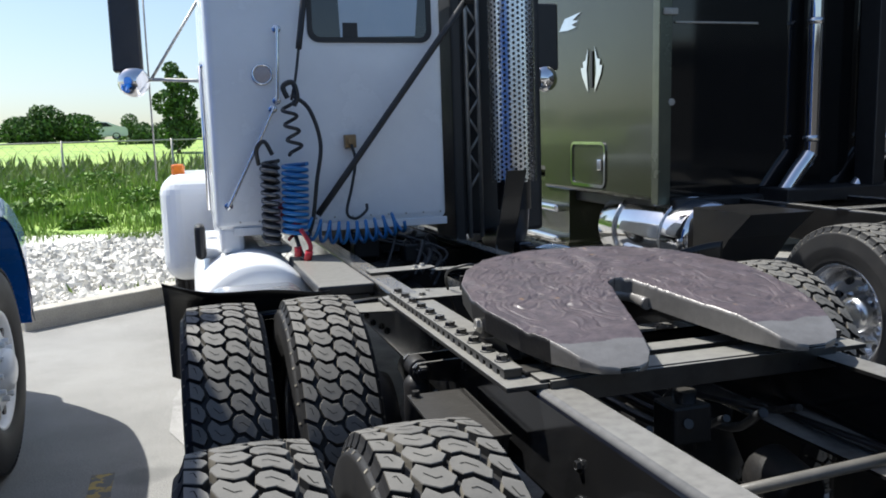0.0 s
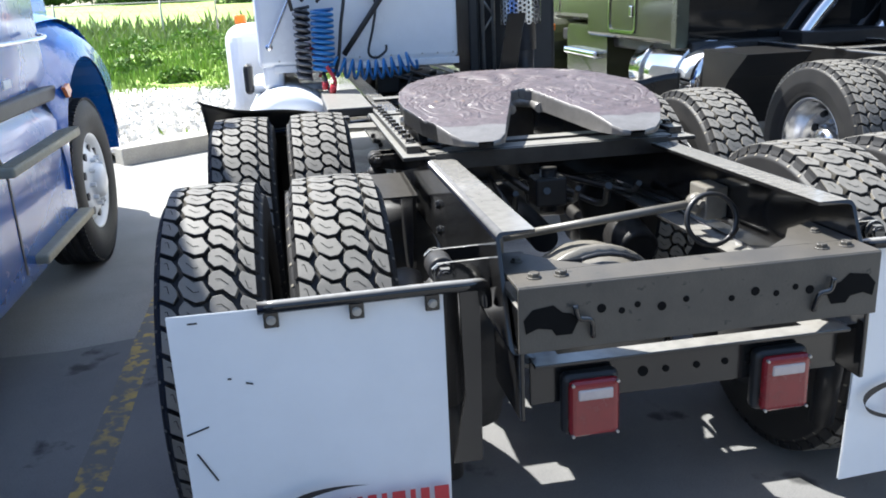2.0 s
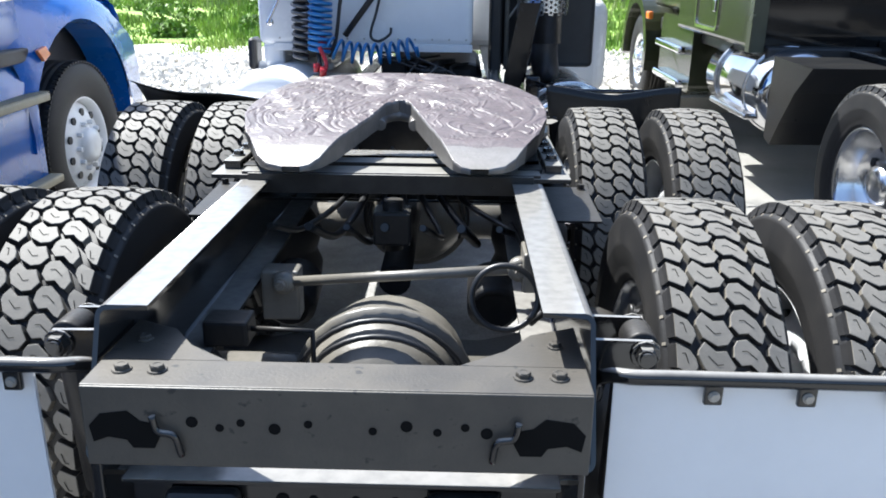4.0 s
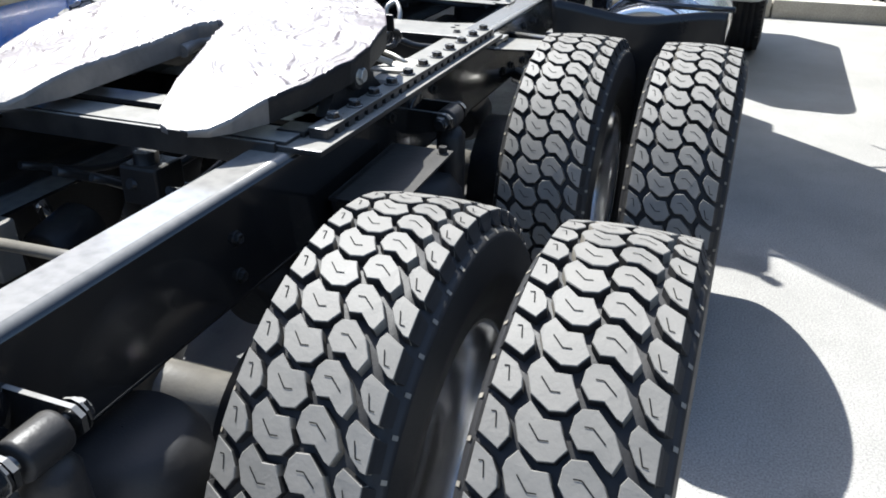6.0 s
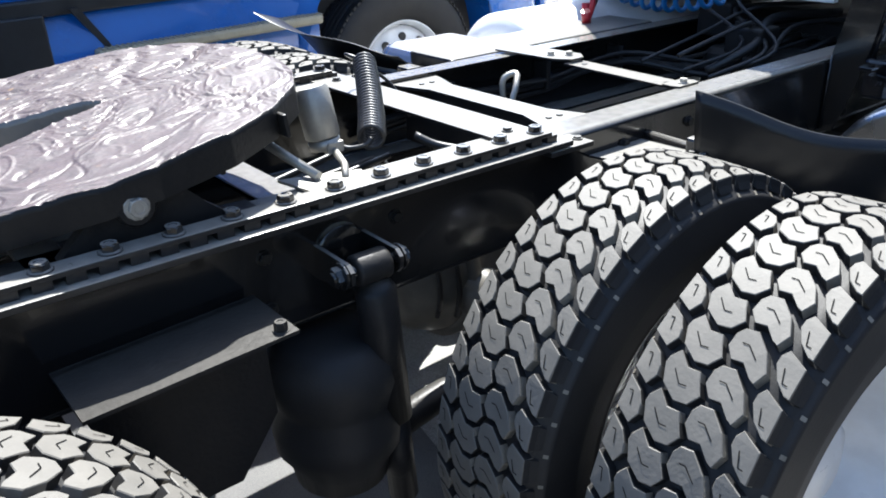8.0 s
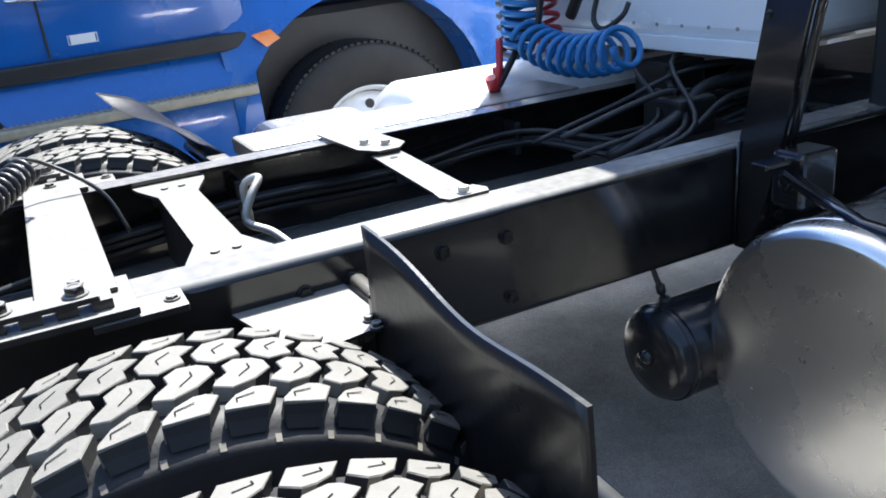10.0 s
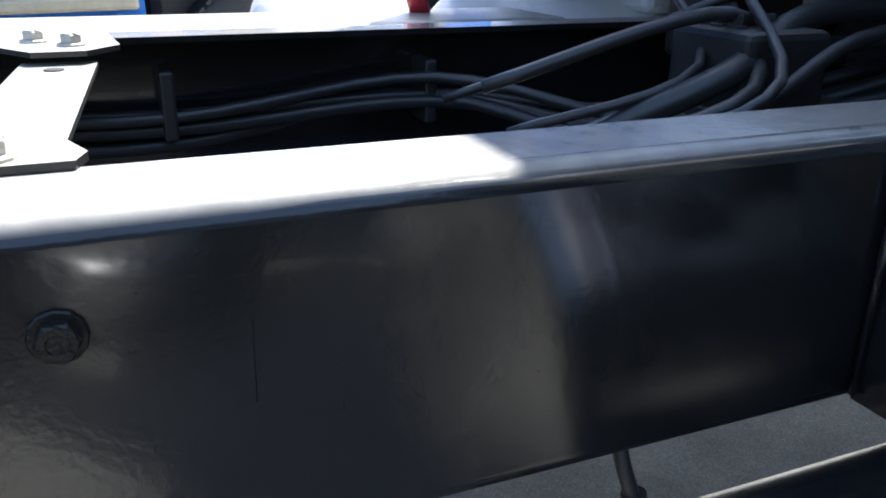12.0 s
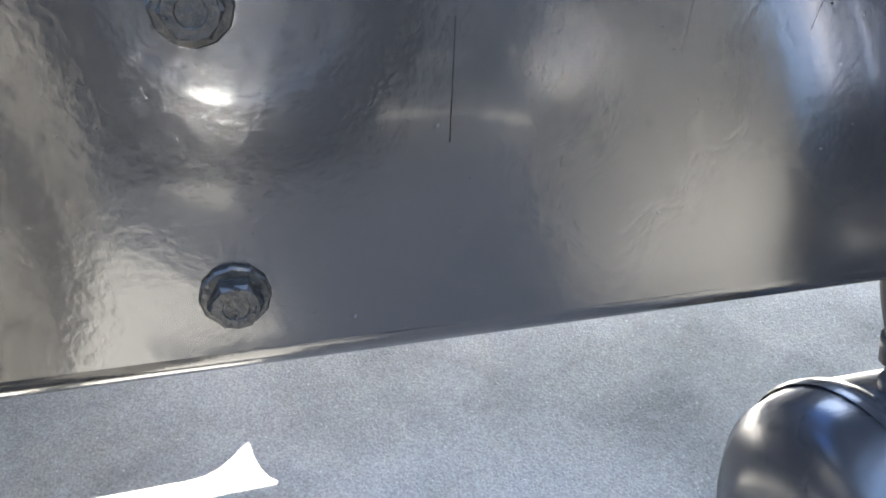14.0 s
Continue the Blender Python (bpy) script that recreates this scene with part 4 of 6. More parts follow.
for k in range(7):
    x = -0.35 + 0.11 * k
    tube(bm, bezier([(x, 0.95, 0.86), (x + 0.05, 1.2, 0.78 - 0.02 * (k % 3)), (x * 0.6, 1.6, 0.80), (x * 0.7, 2.1, 0.86 - 0.03 * (k % 2))], 6), 0.010 + 0.003 * (k % 2), 8)
pieces("hose", bm, "hose_black", truck)
bm = bmesh.new()
box(bm, -0.055, 0.055, 0.96, 1.06, 0.80, 0.90, 0.008)
cyl(bm, (0.0, 1.0, 0.78), (0.0, 1.0, 0.93), 0.03, 14)
tube(bm, [(-0.28, 0.36, 0.80), (-0.12, 0.33, 0.81), (-0.12, 0.33, 0.62)], 0.007, 8)
box(bm, -0.36, -0.26, 0.32, 0.40, 0.77, 0.83, 0.008)
pieces("valve", bm, "cast", truck)
bm = bmesh.new()
cyl(bm, (0, 1.05, 0.66), (0, 1.75, 0.70), 0.05, 16)
cyl(bm, (0, 2.45, 0.66), (0, 4.2, 0.80), 0.055, 16)
part("drive_shaft", bm, "cast", truck)
# added plates, out of sight: they shade the ground seen below the rail
for y0, y1, x1 in ((2.45, 3.02, 0.02), (3.025, 3.9, 0.06)):
    bm = bmesh.new()
    box(bm, -0.34, x1, y0, y1, 0.70, 0.735, 0.006)
    part("shade_plate", bm, "black", truck)
# dark running gear between the rails towards the cab
bm = bmesh.new()
box(bm, -0.33, 0.33, 4.15, 5.4, 0.52, 1.02, 0.08, seg=3)
box(bm, -0.25, 0.25, 3.75, 4.2, 0.60, 0.92, 0.06, seg=3)
part("gearbox", bm, "cast", truck)
bm = bmesh.new()
for k, (x, z) in enumerate(((-0.38, 0.895), (-0.375, 0.875), (-0.395, 0.87), (-0.36, 0.895), (-0.385, 0.85))):
    tube(bm, bezier([(x, 2.2, z - 0.03), (x + 0.01, 2.6, z), (x, 3.0, z - 0.012), (x + 0.02, 3.4, z + 0.01 * k), (-0.25 + 0.05 * k, 3.7, z - 0.02), (-0.1 + 0.07 * k, 4.0, 0.96)], 6), 0.009 + 0.002 * (k % 3), 8)
for y in (2.55, 3.0, 3.4):
    box(bm, -0.42, -0.35, y - 0.01, y + 0.01, 0.85, 0.95, 0.004)
pieces("air_hose", bm, "hose_black", truck)
bm = bmesh.new()
rng = random.Random(11)
for k in range(8):
    x0, x1 = rng.uniform(-0.35, 0.3), rng.uniform(-0.3, 0.38)
    z0, z1 = rng.uniform(0.86, 1.02), rng.uniform(0.9, 1.12)
    tube(bm, bezier([(x0, 3.35 + 0.02 * k, z0 - 0.05), (x0 + 0.1, 3.6, z0 + 0.04), (x1 - 0.1, 3.8, z1), (x1, 4.1, z1)], 6), rng.choice((0.007, 0.009, 0.012, 0.017)), 8)
pieces("hose", bm, "hose_black", truck)
bm = bmesh.new()
box(bm, -0.05, 0.10, 3.62, 3.75, 0.93, 1.03, 0.01)
box(bm, -0.3, -0.15, 3.8, 3.95, 0.95, 1.08, 0.01)
for k in range(6):
    bolt(bm, (-0.02 + 0.03 * (k % 3), 3.65 + 0.05 * (k // 3), 1.03), (0, 0, 1), 0.010, 0.016)
pieces("valve", bm, "cast", truck)

# rubber deflectors ahead of the front drive wheels
for s, x0, x1, y0, zt in ((1, 0.585, 1.20, 2.52, 1.052), (-1, 0.645, 1.285, 2.53, 0.985)):
    bm = bmesh.new()
    nu, nv = 30, 14
    for k in (0, 1):
        g = []
        for i in range(nu + 1):
            u = i / nu
            x = x0 + (x1 - x0) * u
            top = zt + 0.012 * math.sin(u * 7.5 + s) + 0.02 * (1 - u) ** 6 + (0.02 * u ** 3 if s > 0 else 0.12 * u ** 1.4)
            col = []
            for j in range(nv + 1):
                v = j / nv
                xx = x + 0.05 * v * (1 - u)
                yy = y0 + (0.02 if s > 0 else 0.015) * math.sin(u * 4 + 0.6) * (1 - v) + 0.006 * k
                yy += -0.02 * v * v if s > 0 else -0.19 * u + (0.20 + 0.22 * u) * v ** 0.55
                col.append(bm.verts.new(V(s * xx, yy, top - 0.46 * v)))
            g.append(col)
        for a, b in zip(g, g[1:]):
            for j in range(nv):
                f = bm.faces.new((a[j], a[j + 1], b[j + 1], b[j]))
                f.smooth = True
        if k == 0:
            first = g
        else:
            for i in range(nu):
                bm.faces.new((first[i][0], first[i + 1][0], g[i + 1][0], g[i][0]))
            for i in (0, nu):
                for j in range(nv):
                    bm.faces.new((first[i][j], first[i][j + 1], g[i][j + 1], g[i][j]))
    part("spray_flap", bm, "flap_black", truck, "black rubber spray flap with a wavy top edge")
    bm = bmesh.new()
    prism(bm, [(0.43, 2.34), (0.60, 2.38), (0.64, 2.46), (0.62, 2.58), (0.43, 2.58)], lambda u, v, k: V(s * u, v, 0.922 + 0.006 * k))
    for x in (0.60, 0.63):
        bolt(bm, (s * x, 2.52, 0.928), (0, 0, 1), 0.009, 0.01)
    part("flap_bracket", bm, "steel", truck)
    bm = bmesh.new()
    tube(bm, [(s * 0.43, 2.56, 0.93), (s * 1.15, 2.57, 0.90)], 0.019, 12)
    box(bm, s * 0.57, s * 0.64, 2.53, 2.59, 0.90, 0.965, 0.008)
    part("flap_tube", bm, "frame", truck)
bm = bmesh.new()
cyl(bm, (0.56, 2.62, 0.735), (0.68, 2.60, 0.70), 0.028, 18)
cyl(bm, (0.43, 2.66, 0.76), (0.56, 2.62, 0.735), 0.034, 18, 1)
tube(bm, [(0.595 + 0.03 * math.cos(a), 2.613, 0.724 + 0.03 * math.sin(a)) for a in np.linspace(0, 6.28, 20)], 0.004, 6)
box(bm, 0.61, 0.66, 2.64, 2.69, 0.715, 0.735, 0.005)
cyl(bm, (0.64, 2.66, 0.70), (0.64, 2.66, 0.75), 0.008, 10)
part("drain_pipe", bm, ["galv", "frame"], truck, "grey pipe stub with a wing clamp")

# fuel tank, air tank and the panel behind the cab on the near side
TX, TY, TZ, TR = 0.845, 3.285, 0.655, 0.302
bm = bmesh.new()
lathe(bm, [(0.001, TY), (0.12, TY + 0.0002), (TR - 0.033, TY + 0.0005), (TR - 0.026, TY + 0.0008), (TR - 0.022, TY + 0.0016), (TR - 0.015, TY + 0.005), (TR - 0.007, TY + 0.013), (TR - 0.002, TY + 0.024), (TR, TY + 0.036), (TR, 3.9), (TR, 4.9)], 72, 0, "y", (TX, 0, TZ))
tank = part("fuel_tank", bm, "tank", truck, "polished aluminium cylindrical fuel tank")
bm = bmesh.new()
lathe(bm, [(TR + 0.0005, TY + 0.054), (TR + 0.003, TY + 0.057), (TR + 0.003, TY + 0.068), (TR + 0.0005, TY + 0.071)], 72, 0, "y", (TX, 0, TZ))
part("weld_bead", bm, "alloy", tank)
bm = bmesh.new()
tube(bm, [(TX + (TR + 0.006) * math.cos(a), 3.66, TZ + (TR + 0.006) * math.sin(a)) for a in np.linspace(0, 2 * math.pi, 48)], 0.012, 6)
part("band", bm, "alloy", tank)
bm = bmesh.new()
AX, AZ = 0.46, 0.575
lathe(bm, [(0.001, 3.195), (0.05, 3.197), (0.085, 3.204), (0.101, 3.217), (0.11, 3.24), (0.11, 4.0)], 40, 0, "y", (AX, 0, AZ))
lathe(bm, [(0.110, 3.236), (0.1125, 3.24), (0.1125, 3.25), (0.110, 3.254)], 40, 0, "y", (AX, 0, AZ))
lathe(bm, [(0.001, 3.182), (0.018, 3.184), (0.02, 3.20)], 16, 0, "y", (AX, 0, AZ))
air = part("air_tank", bm, "air_tank", truck, "satin black air tank")
bm = bmesh.new()
tube(bm, bezier([(0.432, 3.272, 0.685), (0.428, 3.262, 0.72), (0.415, 3.255, 0.76), (0.39, 3.26, 0.83), (0.33, 3.3, 0.9)], 6), 0.0065, 10)
cyl(bm, (0.434, 3.274, 0.672), (0.432, 3.272, 0.692), 0.013, 6)
cyl(bm, (0.430, 3.266, 0.704), (0.428, 3.263, 0.722), 0.0105, 12)
pieces("fitting", bm, "hose_black", air)
bm = bmesh.new()
panel = [(0.431, 0.762), (0.436, 1.015), (0.455, 1.10), (0.515, 1.42), (0.63, 1.42), (0.60, 1.30), (0.575, 1.18), (0.56, 1.08), (0.54, 0.98), (0.50, 0.84), (0.47, 0.762)]
prism(bm, panel, lambda u, v, k: V(u, 3.48 + 0.012 * k, v))
tube(bm, [(0.436, 3.475, 0.77), (0.437, 3.475, 0.90), (0.439, 3.475, 1.01)], 0.004, 6)
for x, z in ((0.50, 1.28), (0.525, 1.38)):
    bolt(bm, (x, 3.48, z), (0, -1, 0), 0.007, 0.006)
part("stack_panel", bm, "frame", truck, "gloss black sheet-metal panel behind the cab")
bm = bmesh.new()
tube(bm, [(0.545, 3.505, 0.98), (0.575, 3.505, 1.14), (0.60, 3.505, 1.28), (0.63, 3.505, 1.42)], 0.010, 8)
box(bm, 0.56, 0.64, 3.44, 3.54, 0.90, 1.02, 0.01)
box(bm, 0.58, 0.62, 3.36, 3.46, 1.0, 1.012, 0.003)
tube(bm, [(0.62, 3.42, 0.98), (0.85, 3.34, 0.955), (1.2, 3.3, 0.96)], 0.014, 6)
bolt(bm, (0.60, 3.44, 0.96), (0, -1, 0), 0.018, 0.012)
part("tank_bracket", bm, "gloss", truck)

# exhaust stack with a drilled guard
SX, SY, SR = 0.69, 3.82, 0.135
bm = bmesh.new()
cyl(bm, (SX, SY, 1.18), (SX, SY, 3.7), 0.10, 28)
tube(bm, bezier([(SX, SY, 1.3), (SX, SY, 1.12), (SX + 0.03, SY + 0.15, 1.0), (SX + 0.05, SY + 0.5, 0.95)], 8), 0.085, 18)
stack = part("exhaust_pipe", bm, "exhaust", truck, "upright exhaust pipe behind a drilled chrome guard")
bm = bmesh.new()
cols, dz = 26, 0.030
for i in range(cols):
    a0 = math.pi * 0.75 + 2 * math.pi * 0.86 * i / cols
    da = 2 * math.pi * 0.86 / cols
    for j in range(62):
        z0 = 1.36 + dz * j + (dz / 2 if i % 2 else 0)
        ring_o = [(-0.5, -0.5), (0, -0.5), (0.5, -0.5), (0.5, 0), (0.5, 0.5), (0, 0.5), (-0.5, 0.5), (-0.5, 0)]
        ring_i = [(0.31 * math.cos(t), 0.31 * math.sin(t)) for t in [math.pi * 1.25 + k * math.pi / 4 for k in range(8)]]
        def P(p):
            a = a0 + p[0] * da
            return V(SX + SR * math.cos(a), SY + SR * math.sin(a), z0 + p[1] * dz)
        o, q = [bm.verts.new(P(p)) for p in ring_o], [bm.verts.new(P(p)) for p in ring_i]
        for k in range(8):
            f = bm.faces.new((o[k], o[(k + 1) % 8], q[(k + 1) % 8], q[k]))
bmesh.ops.remove_doubles(bm, verts=bm.verts, dist=0.0004)
part("guard", bm, "guard", stack, "chrome guard drilled with rows of round holes")
bm = bmesh.new()
for x in (0.47, 0.545):
    tube(bm, [(x, 4.0, 1.0), (x, 4.0, 3.4)], 0.014, 8)
for k in range(9):
    z = 1.3 + 0.22 * k
    tube(bm, [(0.47, 4.0, z), (0.545, 4.0, z + 0.11)], 0.008, 6)
    tube(bm, [(0.47, 4.0, z + 0.22), (0.545, 4.0, z + 0.11)], 0.008, 6)
part("stack_ladder", bm, "galv", truck, "grey lattice stay beside the exhaust stack")
# rest of the cab back behind the stack, its shade painted as black
bm = bmesh.new()
box(bm, 0.37, 0.44, 3.98, 4.4, 0.95, 3.5, 0.015)
box(bm, 0.44, 1.05, 4.2, 5.0, 1.0, 3.4, 0.03)
part("cab_back_shaded", bm, "black", truck)

# cab
CY, CL, CR, CB, CT = 4.22, -1.045, 0.37, 1.12, 2.76
CENTRE = V(-1.05, -1.03, 1.5)
NEAR = Matrix.Translation(CENTRE) @ Matrix.Scale(0.92, 4) @ Matrix.Translation(-CENTRE)
bm = bmesh.new()
box(bm, CL, CR, CY, 6.4, CB, CT, 0.045, seg=4)
cab = part("cab", bm, "white", truck, "white painted cab with a flat riveted back wall", NEAR)
bm = bmesh.new()
box(bm, CL + 0.1, CR - 0.0, CY - 0.004, CY + 0.03, CB - 0.035, CB + 0.012, 0.003)
box(bm, CL + 0.02, CL + 0.16, CY + 0.02, 6.0, 0.98, CB + 0.02, 0.03)
part("sill", bm, "white", cab)
bm = bmesh.new()
for k in range(12):
    x = CL + 0.14 + k * 0.112
    cyl(bm, (x, CY - 0.003, CB + 0.045), (x, CY + 0.004, CB + 0.045), 0.006, 10)
pieces("rivet", bm, "galv", cab)
# rear window
bm = bmesh.new()


def rounded(x0, x1, z0, z1, r, n=6):
    pts = []
    for cx, cz, a0 in ((x1 - r, z1 - r, 0), (x0 + r, z1 - r, 90), (x0 + r, z0 + r, 180), (x1 - r, z0 + r, 270)):
        pts += [(cx + r * math.cos(radians(a0 + 90 * k / n)), cz + r * math.sin(radians(a0 + 90 * k / n))) for k in range(n + 1)]
    return pts


def rim_plate(bm, outer, inner, y0, y1, mat=0):
    ao, bo = [bm.verts.new(V(x, y0, z)) for x, z in outer], [bm.verts.new(V(x, y1, z)) for x, z in outer]
    ai, bi = [bm.verts.new(V(x, y0, z)) for x, z in inner], [bm.verts.new(V(x, y1, z)) for x, z in inner]
    n = len(outer)
    for k in range(n):
        r = (k + 1) % n
        for q in ((ao[k], ao[r], ai[r], ai[k]), (bo[k], bo[r], bi[r], bi[k]), (ao[k], ao[r], bo[r], bo[k]), (ai[k], ai[r], bi[r], bi[k])):
            bm.faces.new(q).material_index = mat


WX0, WX1, WZ0, WZ1 = -0.455, 0.305, 2.205, 2.64
rim_plate(bm, rounded(WX0, WX1, WZ0, WZ1, 0.07), rounded(WX0 + 0.03, WX1 - 0.03, WZ0 + 0.03, WZ1 - 0.03, 0.05), CY - 0.012, CY + 0.006)
window = part("rear_window", bm, "black", cab, "small rear window in a black rubber seal")
bm = bmesh.new()
prism(bm, rounded(WX0 + 0.025, WX1 - 0.025, WZ0 + 0.025, WZ1 - 0.025, 0.05), lambda u, v, k: V(u, CY - 0.006 + 0.004 * k, v))
part("pane", bm, "glass", window)
# opaque pale sheet: daylight through the cab, painted over the dark pane
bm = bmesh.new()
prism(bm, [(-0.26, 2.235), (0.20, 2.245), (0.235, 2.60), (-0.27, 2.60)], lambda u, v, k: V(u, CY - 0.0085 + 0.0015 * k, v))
part("pane", bm, "skyglass", window, "pale pane with the bright windscreen's light painted on")
bm = bmesh.new()
box(bm, -0.245, -0.155, CY - 0.011, CY - 0.0075, 2.235, 2.32, 0.001)
part("headrest", bm, "black", window)
# marker lamp and grab handles
bm = bmesh.new()
lathe(bm, [(0.062, 0.0), (0.062, -0.016), (0.052, -0.02), (0.048, -0.012)], 28, 0, "y", (-0.73, CY, 2.02))
lathe(bm, [(0.049, -0.012), (0.03, -0.017), (0.001, -0.018)], 28, 1, "y", (-0.73, CY, 2.02))
part("work_lamp", bm, ["chrome", "clear"], cab, "round work lamp in a chrome ring")


def handle(a, b, out=-0.055):
    a, b = Vector(a), Vector(b)
    o = V(0, out, 0)
    bm = bmesh.new()
    tube(bm, bezier([a, a + o * 0.8, a + o + (b - a) * 0.06, b + o + (a - b) * 0.06, b + o * 0.8, b], 6), 0.010, 10)
    for p in (a, b):
        lathe(bm, [(0.001, -0.008), (0.024, -0.008), (0.026, 0.0)], 16, 0, "y", p)
    part("grab_handle", bm, "chrome", cab, "polished grab handle")


handle((-0.635, CY, 2.28), (-0.655, CY, 1.87))
handle((-0.68, CY, 1.82), (-0.965, CY, 1.265))
bm = bmesh.new()
tube(bm, [(0.505, 4.08, 2.46), (0.30, 4.09, 2.19), (-0.30, 4.12, 1.40), (-0.46, 4.13, 1.19)], 0.020, 10)
cyl(bm, (0.505, 4.06, 2.42), (0.505, 4.06, 2.50), 0.03, 12)
part("stay_bar", bm, "black", truck, "long black diagonal stay bar", NEAR)
bm = bmesh.new()
box(bm, -0.27, -0.20, CY - 0.05, CY - 0.0, 1.58, 1.66, 0.006)
box(bm, -0.255, -0.215, CY - 0.07, CY - 0.05, 1.60, 1.64, 0.006)
part("plug_holder", bm, "brass", cab, "small brown plug holder")
bm = bmesh.new()
tube(bm, bezier([(-0.235, CY - 0.07, 1.60), (-0.22, CY - 0.09, 1.5), (-0.25, CY - 0.1, 1.35), (-0.29, CY - 0.12, 1.2), (-0.24, CY - 0.12, 1.16), (-0.17, CY - 0.1, 1.2), (-0.16, CY - 0.08, 1.24)], 8), 0.009, 8)
tube(bm, bezier([(-0.44, CY - 0.1, 2.7), (-0.48, CY - 0.12, 2.45), (-0.53, CY - 0.15, 2.15)], 6), 0.018, 8)
tube(bm, bezier([(-0.53, CY - 0.15, 2.15), (-0.56, CY - 0.17, 1.98), (-0.59, CY - 0.18, 1.86)], 6), 0.008, 8)
pieces("hose_hanger", bm, "black", truck, "black tension spring that carries the hoses", NEAR)
# coiled supply hoses
HX, HY = -0.648, 3.62
bm = bmesh.new()
tube(bm, helix((HX + 0.02, HY, 1.50), (HX + 0.005, HY, 1.13), 0.062, 11, 16), 0.0115, 8)
tube(bm, helix((HX + 0.06, HY - 0.02, 1.16), (HX + 0.58, HY - 0.03, 1.17), 0.056, 10, 18, sag=(0, 0, -0.045)), 0.0095, 8)
pieces("coiled_hose", bm, "hose_blue", truck, "bright blue coiled air hose")
bm = bmesh.new()
tube(bm, helix((HX - 0.03, HY + 0.10, 1.30), (HX + 0.02, HY + 0.10, 1.10), 0.042, 4.5, 14), 0.009, 8)
tube(bm, bezier([(HX + 0.02, HY - 0.1, 1.16), (HX + 0.06, HY - 0.13, 1.08), (HX + 0.05, HY - 0.14, 1.02)], 6), 0.012, 8)
pieces("coiled_hose", bm, "hose_red", truck, "red coiled air hose")
bm = bmesh.new()
tube(bm, helix((HX - 0.115, HY + 0.03, 1.50), (HX - 0.115, HY + 0.03, 1.08), 0.040, 10, 14), 0.010, 8)
pieces("coiled_hose", bm, "hose_grey", truck, "grey coiled electric cable")
bm = bmesh.new()
tube(bm, helix((HX - 0.10, HY + 0.06, 1.52), (HX - 0.12, HY + 0.06, 1.10), 0.040, 11, 12), 0.011, 8)
tube(bm, helix((HX + 0.0, HY, 1.82), (HX + 0.03, HY, 1.55), 0.035, 3.5, 12), 0.010, 8)
tube(bm, bezier([(HX + 0.02, HY, 1.86), (HX + 0.11, HY, 1.78), (HX + 0.16, HY, 1.6), (HX + 0.13, HY, 1.4), (HX + 0.1, HY, 1.2), (HX + 0.06, HY - 0.02, 1.1)], 8), 0.011, 8)
tube(bm, bezier([(HX - 0.16, HY + 0.1, 1.50), (HX - 0.17, HY + 0.06, 1.58), (HX - 0.13, HY + 0.04, 1.62), (HX - 0.09, HY + 0.04, 1.55)], 8), 0.012, 8)
tube(bm, bezier([(HX + 0.0, HY, 1.84), (HX - 0.02, HY, 1.90), (HX + 0.03, HY, 1.92), (HX + 0.05, HY, 1.85), (HX + 0.03, HY, 1.8)], 8), 0.014, 8)
tube(bm, bezier([(HX, HY - 0.02, 1.12), (HX + 0.02, HY - 0.1, 1.03), (HX + 0.04, HY - 0.14, 1.0)], 8), 0.012, 8)
pieces("cable", bm, "hose_black", truck, "black electric cable and hose loops")
bm = bmesh.new()
box(bm, HX - 0.20, HX - 0.12, CY - 0.06, CY, 1.30, 1.52, 0.008)
box(bm, HX - 0.215, HX - 0.13, CY - 0.10, CY - 0.05, 1.40, 1.48, 0.008)
pieces("hose_socket", bm, "black", truck)
bm = bmesh.new()
cyl(bm, (HX + 0.04, HY - 0.14, 1.0), (HX + 0.05, HY - 0.16, 1.05), 0.02, 10)
cyl(bm, (HX + 0.0, HY - 0.10, 1.02), (HX + 0.0, HY - 0.10, 1.07), 0.02, 10)
pieces("glad_hand", bm, "hose_red", truck, "red hose couplings")
# door mirrors on both sides, fender, step tank on the far side
for s in (-1, 1):
    bm = bmesh.new()
    tube(bm, bezier([(s * 1.04, 5.0, 2.05), (s * 1.35, 5.1, 2.07), (s * 1.48, 5.1, 2.06)], 5), 0.012, 8)
    tube(bm, [(s * 1.36, 5.1, 2.08), (s * 1.02, 5.0, 2.6)], 0.010, 8)
    tube(bm, [(s * 1.38, 5.1, 1.4), (s * 1.38, 5.1, 2.9)], 0.006, 8)
    pieces("mirror_arm", bm, "galv", truck)
    bm = bmesh.new()
    box(bm, s * 1.60, s * 1.41, 5.10, 5.19, 2.12, 2.62, 0.02, seg=3)
    part("mirror", bm, "black", truck, "tall black door mirror")
    bm = bmesh.new()
    lathe(bm, [(0.001, -0.05), (0.05, -0.045), (0.09, -0.02), (0.10, 0.0), (0.08, 0.03), (0.001, 0.04)], 28, 0, "y", (s * 1.475, 5.08, 2.055))
    part("convex_mirror", bm, "chrome", truck, "round chrome convex mirror")
bm = bmesh.new()
tube(bm, [(-1.06, 4.55, 1.22), (-1.06, 4.55, 2.1)], 0.013, 10)
tube(bm, [(-1.06, 4.55, 2.1), (-1.0, 4.55, 2.12)], 0.013, 10)
part("grab_bar", bm, "chrome", truck, "upright chrome grab bar")
bm = bmesh.new()
box(bm, -1.39, -0.80, 5.6, 7.6, 0.62, 1.425, 0.15, seg=6)
box(bm, -0.80, 0.80, 5.95, 7.9, 0.95, 1.75, 0.14, seg=5)
box(bm, 0.80, 1.39, 5.6, 7.6, 0.62, 1.425, 0.15, seg=6)
